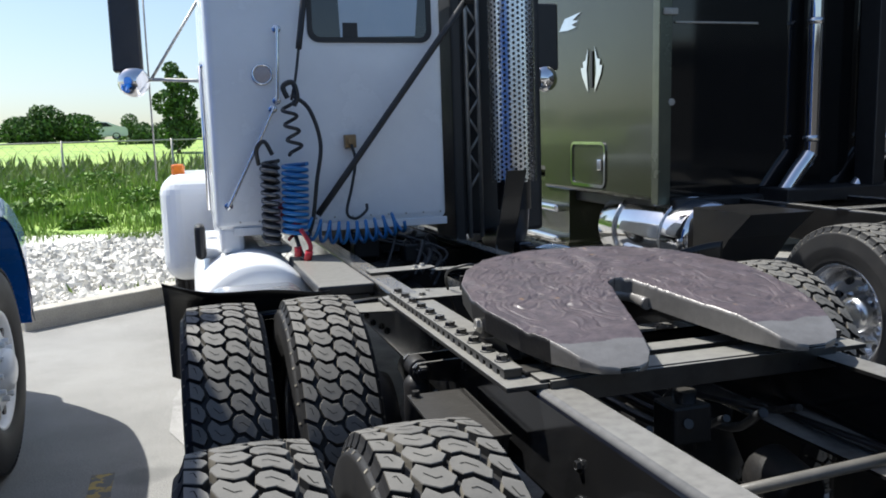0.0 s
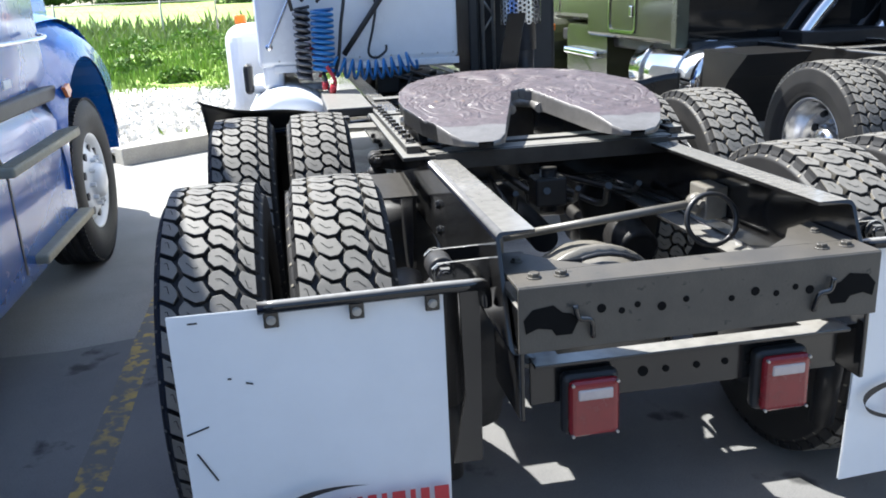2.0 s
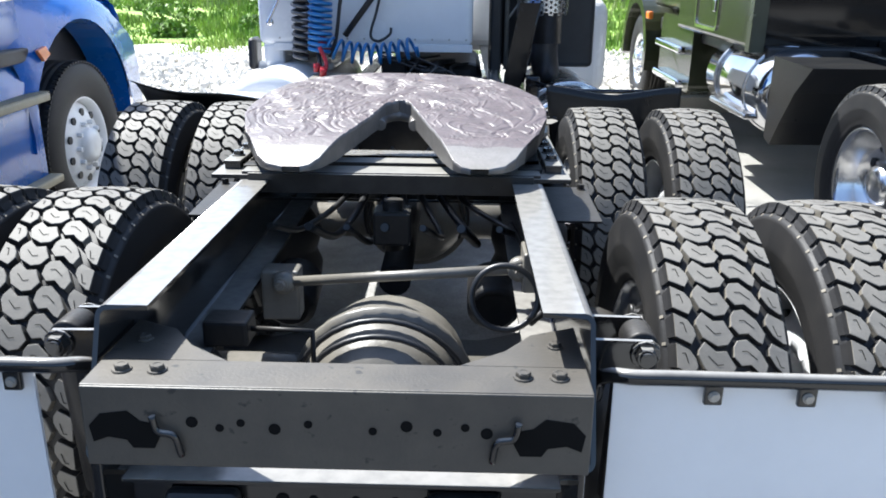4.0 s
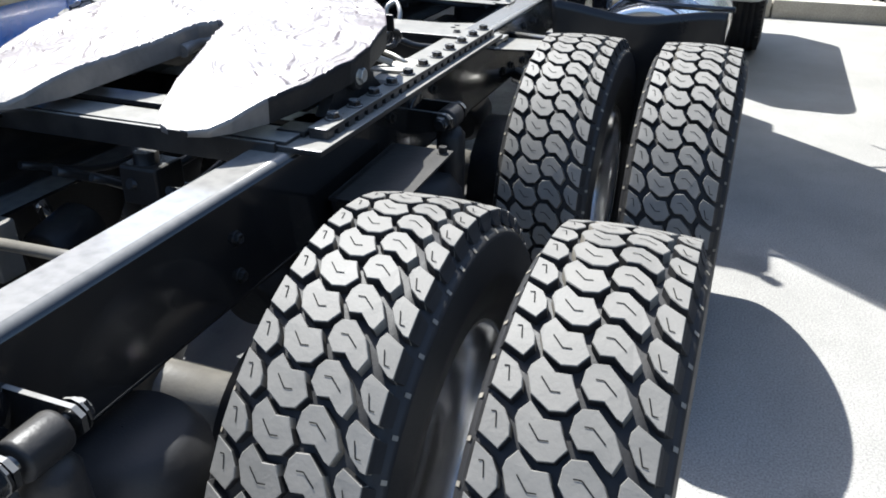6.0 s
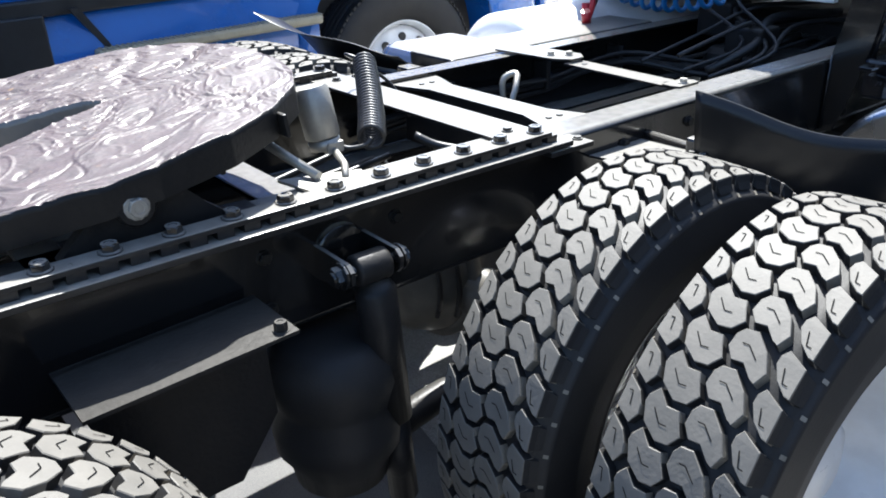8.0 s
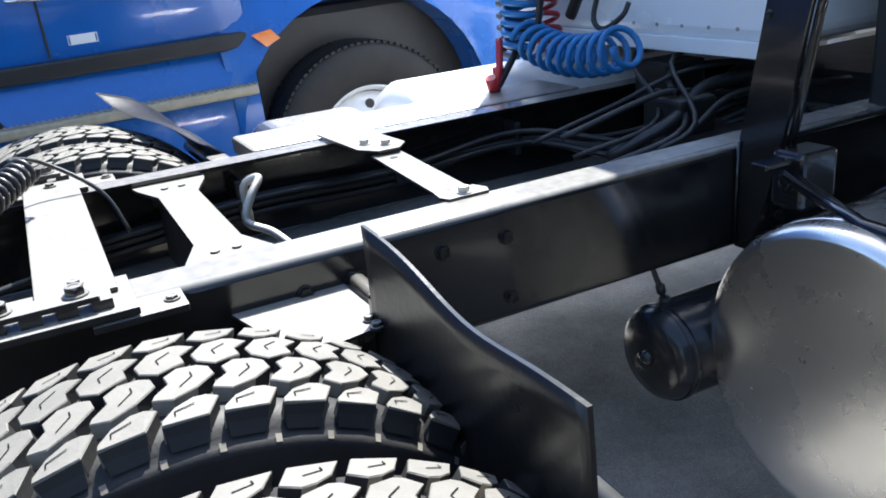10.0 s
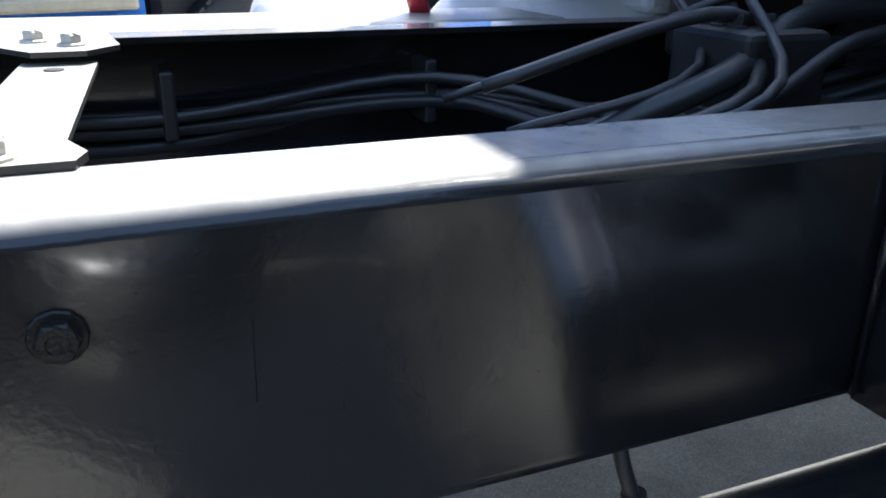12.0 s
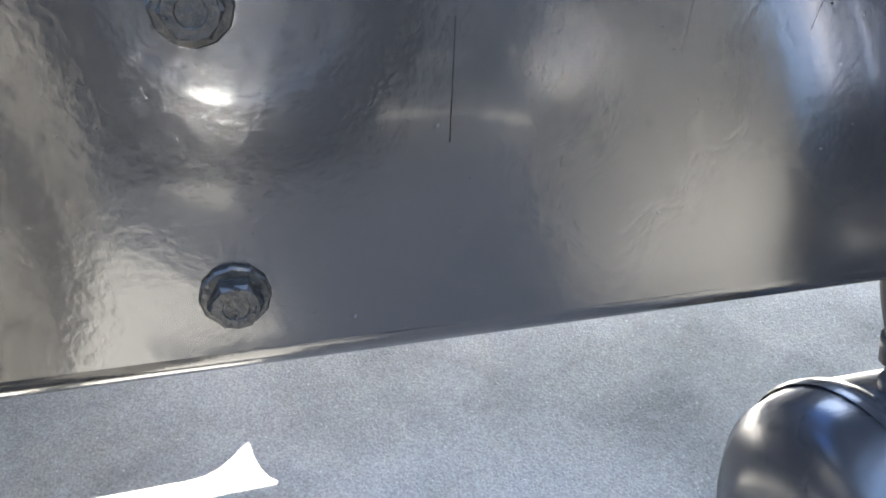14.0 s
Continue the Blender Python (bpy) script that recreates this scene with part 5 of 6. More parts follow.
part("hood", bm, "white", truck, "white hood and front fenders")
bm = bmesh.new()
box(bm, -1.30, -1.20, 5.85, 5.95, 1.415, 1.50, 0.02, seg=3)
part("marker_lamp", bm, "amber", truck, "amber marker lamp on the fender")
for s in (-1, 1):
    wheel(truck, s * 1.20, 6.7, 0.52 + G(6.7), s, RIM_FRONT, PLAIN, scale=1.0)
bm = bmesh.new()
lathe(bm, [(0.001, 3.22), (0.2, 3.225), (0.28, 3.24), (0.30, 3.27), (0.30, 5.3)], 40, 0, "y", (-0.88, 0, 0.74))
box(bm, -1.15, -0.62, 4.0, 5.3, 0.98, 1.03, 0.03, seg=3)
part("step_tank", bm, "white", truck, "white painted tank with a step on top")
bm = bmesh.new()
box(bm, -0.68, -0.44, 2.62, 3.70, 0.95, 1.0, 0.01)
part("deck_plate", bm, "steel", truck)
# added box: keeps low sun off the ground between the rails
bm = bmesh.new()
box(bm, -1.12, -0.69, 2.76, 3.18, 0.42, 0.955, 0.07, seg=5)
block_box = part("sun_block_box", bm, "tank", truck, "rounded aluminium box added beside the rail against the sun")
bm = bmesh.new()
box(bm, -1.123, -1.118, 2.86, 3.08, 0.55, 0.84, 0.002)
part("lid", bm, "alloy", block_box)
bm = bmesh.new()
box(bm, -1.16, -1.10, 3.95, 4.12, 0.98, 1.18, 0.03, seg=3)
part("step", bm, "black", truck)

# ---- blue truck ----
blue = thing("blue_truck", "glossy blue aerodynamic truck with side fairings, parked alongside", "truck", at=ENV)


def loft(bm, sections, mat=0, smooth=True):
    rings = [[bm.verts.new(V(*p)) for p in sec] for sec in sections]
    n = len(rings[0])
    for a, b in zip(rings, rings[1:]):
        for k in range(n - 1):
            f = bm.faces.new((a[k], a[k + 1], b[k + 1], b[k]))
            f.material_index, f.smooth = mat, smooth


BX = -2.07
bm = bmesh.new()
# side skin: fairing below, body side above, drawn in towards the nose
secs = []
for y, x_off, top in ((-0.6, 0.0, 3.3), (1.5, 0.0, 3.4), (2.4, 0.0, 3.4), (3.1, 0.02, 3.3)):
    b = BX - x_off
    secs.append([(b - 0.03, y, 0.34), (b, y, 0.40), (b, y, 0.98), (b - 0.05, y, 1.05), (b - 0.07, y, 1.12), (b - 0.04, y, 1.20), (b - 0.05, y, 1.8), (b - 0.10, y, 2.5), (b - 0.25, y, top), (b - 1.2, y, top + 0.1), (b - 2.3, y, top), (b - 2.45, y, 0.5)])
loft(bm, secs)
box(bm, BX - 2.4, BX - 0.06, -0.62, -0.56, 0.5, 3.3, 0.03)
box(bm, BX - 2.35, BX - 0.12, 3.02, 3.09, 0.5, 3.28, 0.02)
box(bm, BX - 2.40, BX - 0.05, -0.55, 3.05, 0.36, 0.42, 0.01)
pieces("body", bm, "blue", blue)
bm = bmesh.new()
WYB, WRB = 3.64, 0.51
arch = []
for a in np.linspace(math.pi, 0, 22):
    arch.append((WYB + 0.66 * math.cos(a), 0.60 + 0.66 * math.sin(a)))
outer_top = [(2.95, 1.42), (3.1, 1.44), (3.4, 1.47), (3.8, 1.48), (4.2, 1.42), (4.55, 1.28), (4.95, 1.05), (5.1, 0.85), (5.13, 0.6)]
ot = [(float(np.interp(k / 21, np.linspace(0, 1, len(outer_top)), [p[0] for p in outer_top])), float(np.interp(k / 21, np.linspace(0, 1, len(outer_top)), [p[1] for p in outer_top]))) for k in range(22)]


def nose(y):
    return 0.0 if y < 4.4 else 0.55 * (y - 4.4) ** 2


for k in range(21):
    f_ = []
    for lo, hi in ((0.0, 0.5), (0.5, 1.0)):
        q = []
        for kk, t in ((k, lo), (k + 1, lo), (k + 1, hi), (k, hi)):
            y = arch[kk][0] + (ot[kk][0] - arch[kk][0]) * t
            z = arch[kk][1] + (ot[kk][1] - arch[kk][1]) * t
            bulge = 0.05 * math.sin(math.pi * min(1, t + 0.25)) - 0.16 * t * t
            q.append(bm.verts.new(V(BX - 0.02 + bulge - nose(y), y, z)))
        f_.append(bm.faces.new(q))
    for f in f_:
        f.smooth = True
    # arch lip and the top running inboard
    q = [bm.verts.new(V(BX - 0.0 - nose(arch[kk][0]) - d, arch[kk][0], arch[kk][1])) for kk, d in ((k, 0), (k + 1, 0), (k + 1, 0.22), (k, 0.22))]
    bm.faces.new(q)
    q = [bm.verts.new(V(BX - 0.13 - nose(ot[kk][0]) - d, ot[kk][0], ot[kk][1] + e)) for kk, d, e in ((k, 0, 0), (k + 1, 0, 0), (k + 1, 0.4, 0.12), (k, 0.4, 0.12))]
    f = bm.faces.new(q)
    f.smooth = True
bmesh.ops.remove_doubles(bm, verts=bm.verts, dist=0.002)
box(bm, BX - 2.0, BX - 0.45, 3.0, 5.0, 0.9, 1.72, 0.2, seg=5)
box(bm, BX - 1.95, BX - 0.5, 4.6, 5.4, 0.5, 1.3, 0.2, seg=5)
part("hood", bm, "blue", blue)
# black trim line; shaded gaps and void of the fairing painted as black panels
bm = bmesh.new()
box(bm, BX - 0.75, BX - 0.27, 3.12, 4.5, 0.5, 1.2, 0.05)
box(bm, BX - 0.09, BX - 0.02, 0.2, 3.10, 1.075, 1.15, 0.012)
prism(bm, [(1.885, 1.10), (1.925, 1.10), (2.07, 0.86), (2.07, 0.42), (2.05, 0.42), (2.05, 0.85)], lambda u, v, k: V(BX - 0.03 + 0.033 * k, u, v))
box(bm, BX - 0.30, BX + 0.004, 0.75, 1.78, 0.66, 1.09, 0.01)
box(bm, BX - 0.045, BX - 0.034, 2.262, 2.272, 1.16, 2.6, 0.002)
part("trim_and_dark_gaps", bm, "black", blue)
wheel(blue, BX - 0.145, WYB, WRB, 1, RIM_STEEL, PLAIN, scale=WRB / 0.52)
wheel(blue, BX - 2.15, WYB, WRB, -1, RIM_STEEL, PLAIN, scale=WRB / 0.52)
bm = bmesh.new()
box(bm, BX - 0.02, BX + 0.07, 1.95, 3.08, 0.875, 0.92, 0.012)
for k in range(45):
    box(bm, BX - 0.015, BX + 0.065, 1.97 + 0.025 * k, 1.98 + 0.025 * k, 0.92, 0.924, 0)
box(bm, BX - 0.02, BX + 0.06, 2.2, 3.12, 0.42, 0.465, 0.012)
part("step", bm, "step", blue, "ribbed tan-grey step")
bm = bmesh.new()
prism(bm, [(3.10, 1.13), (3.16, 1.07), (3.23, 1.10), (3.19, 1.145)], lambda u, v, k: V(BX + 0.006 + 0.02 * k, u, v))
part("marker_lamp", bm, "amber", blue, "amber marker lamp")
bm = bmesh.new()
rim_b = lambda y0, y1, z0, z1, w: [box(bm, BX - 0.045, BX - 0.038, a, b, c, d, 0) for a, b, c, d in ((y0, y1, z0, z0 + w), (y0, y1, z1 - w, z1), (y0, y0 + w, z0, z1), (y1 - w, y1, z0, z1))]
rim_b(1.60, 1.735, 1.20, 1.25, 0.005)
rim_b(2.35, 2.47, 1.20, 1.24, 0.004)
box(bm, BX - 0.045, BX - 0.036, 2.36, 2.46, 1.204, 1.236, 0)
for k in range(6):
    box(bm, BX - 0.045, BX - 0.0365, 1.615 + 0.017 * k, 1.626 + 0.017 * k, 1.214, 1.236, 0)
pieces("badge", bm, "white", blue, "small pale badges on the door")
bm = bmesh.new()
box(bm, BX - 0.045, BX - 0.0385, 1.606, 1.729, 1.206, 1.244, 0)
pieces("badge_field", bm, "black", blue)
bm = bmesh.new()
tube(bm, bezier([(BX - 0.02, 2.2, 1.42), (BX + 0.02, 2.22, 1.40), (BX + 0.02, 2.9, 1.40), (BX - 0.02, 2.92, 1.42)], 6), 0.010, 8)
part("grab_bar", bm, "chrome", blue)
bm = bmesh.new()
box(bm, BX - 2.2, BX - 0.1, 0.1, 0.7, 0.55, 1.0, 0.05)
box(bm, BX - 1.6, BX - 1.5, -3.6, 0.7, 0.75, 1.0, 0.01)
box(bm, BX - 0.75, BX - 0.65, -3.5, 0.7, 0.75, 1.0, 0.01)
pieces("frame_rail", bm, "frame", blue)
for y in (-1.4, -2.7):
    for x in (-0.16, -0.5, -1.75, -2.09):
        wheel(blue, BX + x, y, 0.52, 1 if x > -1 else -1, RIM_STEEL, PLAIN)

# ---- olive sleeper truck ----
green = thing("olive_truck", "dark olive sleeper truck with chrome exhaust pipes, parked alongside", "truck", at=ENV)
GX, GY = 2.25, 4.78
bm = bmesh.new()
box(bm, GX, GX + 2.3, GY, 6.9, 1.02, 3.6, 0.04, seg=3)
box(bm, GX + 0.06, GX + 2.24, 6.9, 8.3, 1.15, 3.2, 0.08, seg=3)
sleeper = part("sleeper", bm, "green", green)
bm = bmesh.new()
box(bm, GX + 0.25, GX + 2.05, 8.2, 9.9, 0.95, 1.75, 0.18, seg=5)
ARCH = [(8.75 + 0.70 * math.cos(a), 0.60 + 0.66 * math.sin(a)) for a in np.linspace(-0.15, 3.35, 22)]
ARCH += [(8.75 + 0.59 * math.cos(a), 0.60 + 0.56 * math.sin(a)) for a in np.linspace(3.30, -0.10, 22)]
for x in (GX - 0.03, GX + 1.83):
    prism(bm, ARCH, lambda u, v, k: V(x + 0.50 * k, u, v))
part("hood", bm, "green", green)
bm = bmesh.new()
box(bm, GX + 0.04, GX + 2.26, GY - 0.010, GY + 0.03, 1.03, 3.58, 0.006)
part("rear_wall", bm, "mirror_black", sleeper, "near-black polished back wall")
bm = bmesh.new()
box(bm, GX - 0.008, GX + 0.10, GY - 0.012, GY + 0.085, 1.0, 3.6, 0.006)
part("corner_trim", bm, "green_light", sleeper, "paler polished corner strip")


def side_frame(y0, y1, z0, z1, r, w, x, d):
    pts_o = rounded(y0, y1, z0, z1, r)
    pts_i = rounded(y0 + w, y1 - w, z0 + w, z1 - w, max(0.01, r - w))
    bm = bmesh.new()
    rim_plate(bm, pts_o, pts_i, 0, d)
    bmesh.ops.transform(bm, matrix=Matrix(((0, -1, 0, x), (1, 0, 0, 0), (0, 0, 1, 0), (0, 0, 0, 1))), verts=bm.verts)
    return bm


locker = part("locker_door", side_frame(5.60, 6.26, 1.08, 1.48, 0.07, 0.025, GX - 0.002, 0.012), "chrome", sleeper, "locker door edged in chrome")
bm = bmesh.new()
box(bm, GX - 0.02, GX, 5.67, 5.74, 1.23, 1.33, 0.01)
part("latch", bm, "chrome", locker)
bm = bmesh.new()
box(bm, GX - 0.014, GX - 0.002, 5.83, 5.88, 1.95, 2.26, 0.003)
badge = part("vent_slot", bm, "black", sleeper)
bm = bmesh.new()
for s in (-1, 1):
    prism(bm, [(0.06, 1.91), (0.17, 2.05), (0.20, 2.13), (0.15, 2.13), (0.16, 2.18), (0.11, 2.19), (0.06, 2.29), (0.09, 2.11)], lambda u, v, k: V(GX - 0.004 - 0.006 * k, 5.855 + s * u, v))
prism(bm, [(6.50, 2.50), (6.38, 2.60), (6.05, 2.62), (6.22, 2.57), (6.10, 2.55), (6.24, 2.53), (6.14, 2.50), (6.30, 2.49)], lambda u, v, k: V(GX - 0.004 - 0.006 * k, u, v))
pieces("emblem", bm, "chrome", sleeper, "plain polished ornaments")
bm = bmesh.new()
box(bm, GX + 0.12, GX + 0.85, GY - 0.025, GY - 0.002, 2.36, 2.375, 0.003)
box(bm, GX + 0.02, GX + 0.14, GY - 0.03, GY - 0.002, 2.42, 2.47, 0.006)
bolt(bm, (GX + 0.10, GY, 1.78), (0, -1, 0), 0.03, 0.02)
pieces("rear_trim", bm, "galv", sleeper)
for dx in (1.30, 2.00):
    bm = bmesh.new()
    x = GX + dx
    tube(bm, bezier([(x, GY - 0.12, 3.5), (x, GY - 0.12, 2.0), (x, GY - 0.12, 1.42), (x - 0.02, GY - 0.12, 1.34), (x - 0.12, GY - 0.12, 1.22), (x - 0.25, GY - 0.12, 1.05), (x - 0.3, GY - 0.12, 0.98)], 8), 0.062, 18)
    pipe = part("exhaust_pipe", bm, "chrome", green, "bright chrome exhaust pipe with an elbow")
    bm = bmesh.new()
    for z in (2.35, 1.45):
        cyl(bm, (x, GY - 0.12, z), (x, GY - 0.12, z + 0.05), 0.067, 18)
    pieces("clamp", bm, "alloy", pipe)
bm = bmesh.new()
box(bm, GX + 1.75, GX + 1.86, GY - 0.3, GY - 0.1, 1.0, 3.5, 0.01)
box(bm, GX + 0.9, GX + 2.3, GY - 0.35, GY - 0.02, 1.0, 1.1, 0.01)
part("rack_post", bm, "black", green)
bm = bmesh.new()
for x in (0.72, 1.5):
    box(bm, GX + x - 0.04, GX + x + 0.04, 0.5, 8.0, 0.78, 1.03, 0.01)
box(bm, GX + 0.68, GX + 1.54, GY - 1.2, GY - 1.08, 0.98, 1.04, 0.01)
pieces("frame_rail", bm, "frame", green)
bm = bmesh.new()
prism(bm, [(3.72, 1.02), (4.36, 1.02), (4.36, 0.48), (4.24, 0.45), (4.12, 0.62), (3.94, 0.84)], lambda u, v, k: V(GX + 0.03 + 0.50 * k, u, v))
part("mud_guard", bm, "flap_black", green, "black guard between the wheels and the tank")
for y in (2.93, 1.60):
    for x, face in ((0.14, -1), (0.50, 1), (1.78, -1), (2.14, 1)):
        wheel(green, GX + x, y, 0.52, face, RIM_ALLOY, turn=0.4 * x)
for x, face in ((0.17, -1), (2.13, 1)):
    wheel(green, GX + x, 8.75, 0.52, face, RIM_FRONT, PLAIN)
bm = bmesh.new()
lathe(bm, [(0.001, 4.44), (0.2, 4.445), (0.27, 4.46), (0.30, 4.50), (0.30, 5.72), (0.285, 5.75), (0.27, 5.765), (0.20, 5.775), (0.001, 5.78)], 44, 0, "y", (GX + 0.29, 0, 0.74))
gtank = part("fuel_tank", bm, "chrome", green, "polished cylindrical fuel tank")
bm = bmesh.new()
for y in (4.75, 5.45):
    tube(bm, [(GX + 0.29 + 0.306 * math.cos(a), y, 0.74 + 0.306 * math.sin(a)) for a in np.linspace(0, 6.2832, 40)], 0.014, 6)
pieces("band", bm, "alloy", gtank)
bm = bmesh.new()
box(bm, GX - 0.06, GX + 0.06, 4.55, 5.40, 0.56, 0.60, 0.012)
part("step", bm, "alloy", gtank, "long bright step along the tank")
bm = bmesh.new()
tube(bm, [(GX + 0.15, 4.98, 0.98), (GX + 0.12, 4.98, 1.06)], [0.05, 0.045], 14)
part("filler_cap", bm, "chrome", gtank)
bm = bmesh.new()
prism(bm, rounded(6.38, 7.62, 0.46, 1.12, 0.10), lambda u, v, k: V(GX + 0.02 + 0.04 * abs(v - 0.8) + 0.45 * k, u, v))
fairing = part("step_fairing", bm, "green", green, "olive fairing over the steps")
bm = bmesh.new()
for z in (0.50, 0.80):
    box(bm, GX - 0.06, GX + 0.12, 6.50, 7.50, z, z + 0.075, 0.025, seg=3)
pieces("step", bm, "chrome", fairing, "polished step")
bm = bmesh.new()
box(bm, GX + 0.10, GX + 2.2, 4.7, 8.0, 0.92, 1.05, 0.02)
part("floor_pan", bm, "black", green)
bm = bmesh.new()
box(bm, GX + 0.1, GX + 2.2, 9.75, 9.95, 0.5, 0.95, 0.05, seg=3)
pieces("bumper", bm, "chrome", green)
bm = bmesh.new()
box(bm, GX - 0.035, GX + 0.02, 8.02, 8.16, 1.02, 1.10, 0.015)
part("marker_lamp", bm, "amber", green, "amber side marker")

# a third truck, mostly hidden
dark = thing("black_truck", "black truck cab standing in shade behind the olive one", "truck", at=ENV)
bm = bmesh.new()
box(bm, 5.6, 7.9, 0.2, 7.5, 1.0, 3.6, 0.05, seg=3)
box(bm, 5.9, 7.6, -2.0, 3.6, 0.75, 1.0, 0.02)
box(bm, 5.7, 7.8, 7.5, 9.5, 0.6, 1.7, 0.15, seg=4)
part("cab", bm, "gloss", dark)
for y in (0.8, 2.1, 8.4):
    for x, face in ((5.75, -1), (7.75, 1)):
        wheel(dark, x, y, 0.52, face, RIM_ALLOY, PLAIN)

# ---- the yard's edge ----
def edge_y(x):
    """Line of the kerb: it turns towards the yard on the far left."""
    return 8.0 + 0.03 * x if x > -1.0 else max(6.86, 7.97 + 0.70 * (x + 1.0))


def kerb_piece(p, q):
    p, q = V(*p, 0), V(*q, 0)
    bm = bmesh.new()
    box(bm, 0.006, (q - p).length - 0.006, 0, 0.20, -0.1, 0.17, 0.015, seg=2)
    d = q - p
    ob = part("kerb", bm, "kerb", at=ENV @ Matrix.Translation(p) @ Matrix.Rotation(math.atan2(d.y, d.x), 4, "Z"))
    tagged(ob, "pale concrete kerb length, edges chipped and stained", "kerb", "kerb lengths", "structure")


kerb_piece((-2.60, 6.86), (-1.0, 7.97))
for k in range(8):
    kerb_piece((-1.0 + 2.4 * k, edge_y(-0.999 + 2.4 * k)), (1.4 + 2.4 * k, edge_y(1.4 + 2.4 * k)))


def strip(name, p0, p1, w, mats, label, z):
    bm = bmesh.new()
    p0, p1 = Vector(p0), Vector(p1)
    d = (p1 - p0)
    s = V(-d.y, d.x, 0).normalized() * w / 2
    n = 90
    rng = random.Random(3)
    L_, R_ = [], []
    for k in range(n + 1):
        p = p0 + d * k / n
        j = rng.uniform(0.94, 1.03)
        L_.append(bm.verts.new(V(*(p + s * j)[:2], z)))
        R_.append(bm.verts.new(V(*(p - s * j)[:2], z)))
    for k in range(n):
        bm.faces.new((L_[k], R_[k], R_[k + 1], L_[k + 1]))
    tagged(part(name, bm, mats, at=ENV), label, "marking", kind="structure")


strip("road_marking", (-1.60, -3.0, 0), (-1.66, 3.4, 0), 0.11, "yellow", "worn yellow parking line, half rubbed away", 0.004)
# dark asphalt under the row of trucks, and a stained older slab towards the kerb
def sheet(name, x0, x1, y0, y1, z, mat, label, seed):
    """A laid patch with a ragged outline."""
    bm = bmesh.new()
    rng = random.Random(seed)
    pts = []
    for p, q, n in (((x0, y0), (x1, y0), 12), ((x1, y0), (x1, y1), 16), ((x1, y1), (x0, y1), 12), ((x0, y1), (x0, y0), 16)):
        for k in range(n):
            t = k / n
            pts.append(bm.verts.new(V(p[0] + (q[0] - p[0]) * t + rng.uniform(-0.07, 0.07), p[1] + (q[1] - p[1]) * t + rng.uniform(-0.07, 0.07), z)))
    bm.faces.new(pts)
    tagged(part(name, bm, mat, at=ENV), label, "pavement", kind="structure")


sheet("asphalt_patch", -4.4, 1.22, -5.0, 2.2, 0.003, "asphalt", "dark worn asphalt under the parked trucks", 8)
sheet("stained_slab", -1.30, 1.15, 2.1, 6.75, 0.0065, "slab", "older grey slab with oil stains and scuffs", 9)

# gravel bed behind the kerb: a mound of loose stones
bm = bmesh.new()
n = 60
bmesh.ops.create_grid(bm, x_segments=70, y_segments=10, size=1)
for v in bm.verts:
    x = v.co.x * 22
    y = edge_y(x) + 0.19 + (v.co.y + 1) * 0.5 * (13.4 - edge_y(x))
    v.co = V(x, y, 0.11 + 0.05 * noise.noise(V(x, y, 0)) + 0.03 * noise.noise(V(x * 4, y * 4, 2)))
tagged(part("gravel_bed", bm, "gravel", at=ENV), "bed of pale crushed stone behind the kerb", "gravel", kind="structure")
rng = random.Random(21)
verts, faces = [], []
stone = [(1, 0, 0), (-1, 0, 0), (0, 1, 0), (0, -1, 0), (0, 0, 1), (0, 0, -1)]
sf = [(0, 2, 4), (2, 1, 4), (1, 3, 4), (3, 0, 4), (2, 0, 5), (1, 2, 5), (3, 1, 5), (0, 3, 5)]
for k in range(13000):
    x = rng.uniform(-8, 9)
    y = edge_y(x) + 0.25 + 5.0 * rng.random() ** 1.3
    r = rng.choice((0.025, 0.035, 0.05, 0.07))
    e = Euler((rng.random() * 6, rng.random() * 6, rng.random() * 6))
    o = len(verts)
    z = 0.12 + 0.05 * noise.noise(V(x, y, 0))
    for p in stone:
        q = V(p[0] * r * rng.uniform(0.7, 1.3), p[1] * r * rng.uniform(0.7, 1.3), p[2] * r * rng.uniform(0.6, 1.0))
        q.rotate(e)
        verts.append((q.x + x, q.y + y, q.z + z))
    faces += [tuple(i + o for i in f) for f in sf]
me = bpy.data.meshes.new("stones")
me.from_pydata(verts, [], faces)
me.materials.append(M["gravel"])
ob = new("stones", me)
ob.matrix_basis = ENV
tagged(ob, "loose pale crushed stones", "stones", kind="stuff")

# meadow
def rise(y):
    return 0.012 * (min(y, 27) - 13) + 0.038 * (min(max(y, 27), 62) - 27)


bm = bmesh.new()
bmesh.ops.create_grid(bm, x_segments=60, y_segments=60, size=1)
for v in bm.verts:
    x, y = v.co.x * 90, 13.0 + (v.co.y + 1) * 60
    v.co = V(x, y, 0.05 + 0.10 * noise.noise(V(x * 0.15, y * 0.15, 0)) + rise(y))
tagged(part("meadow", bm, "grass", at=ENV), "rough green meadow behind the yard", "meadow", kind="structure")


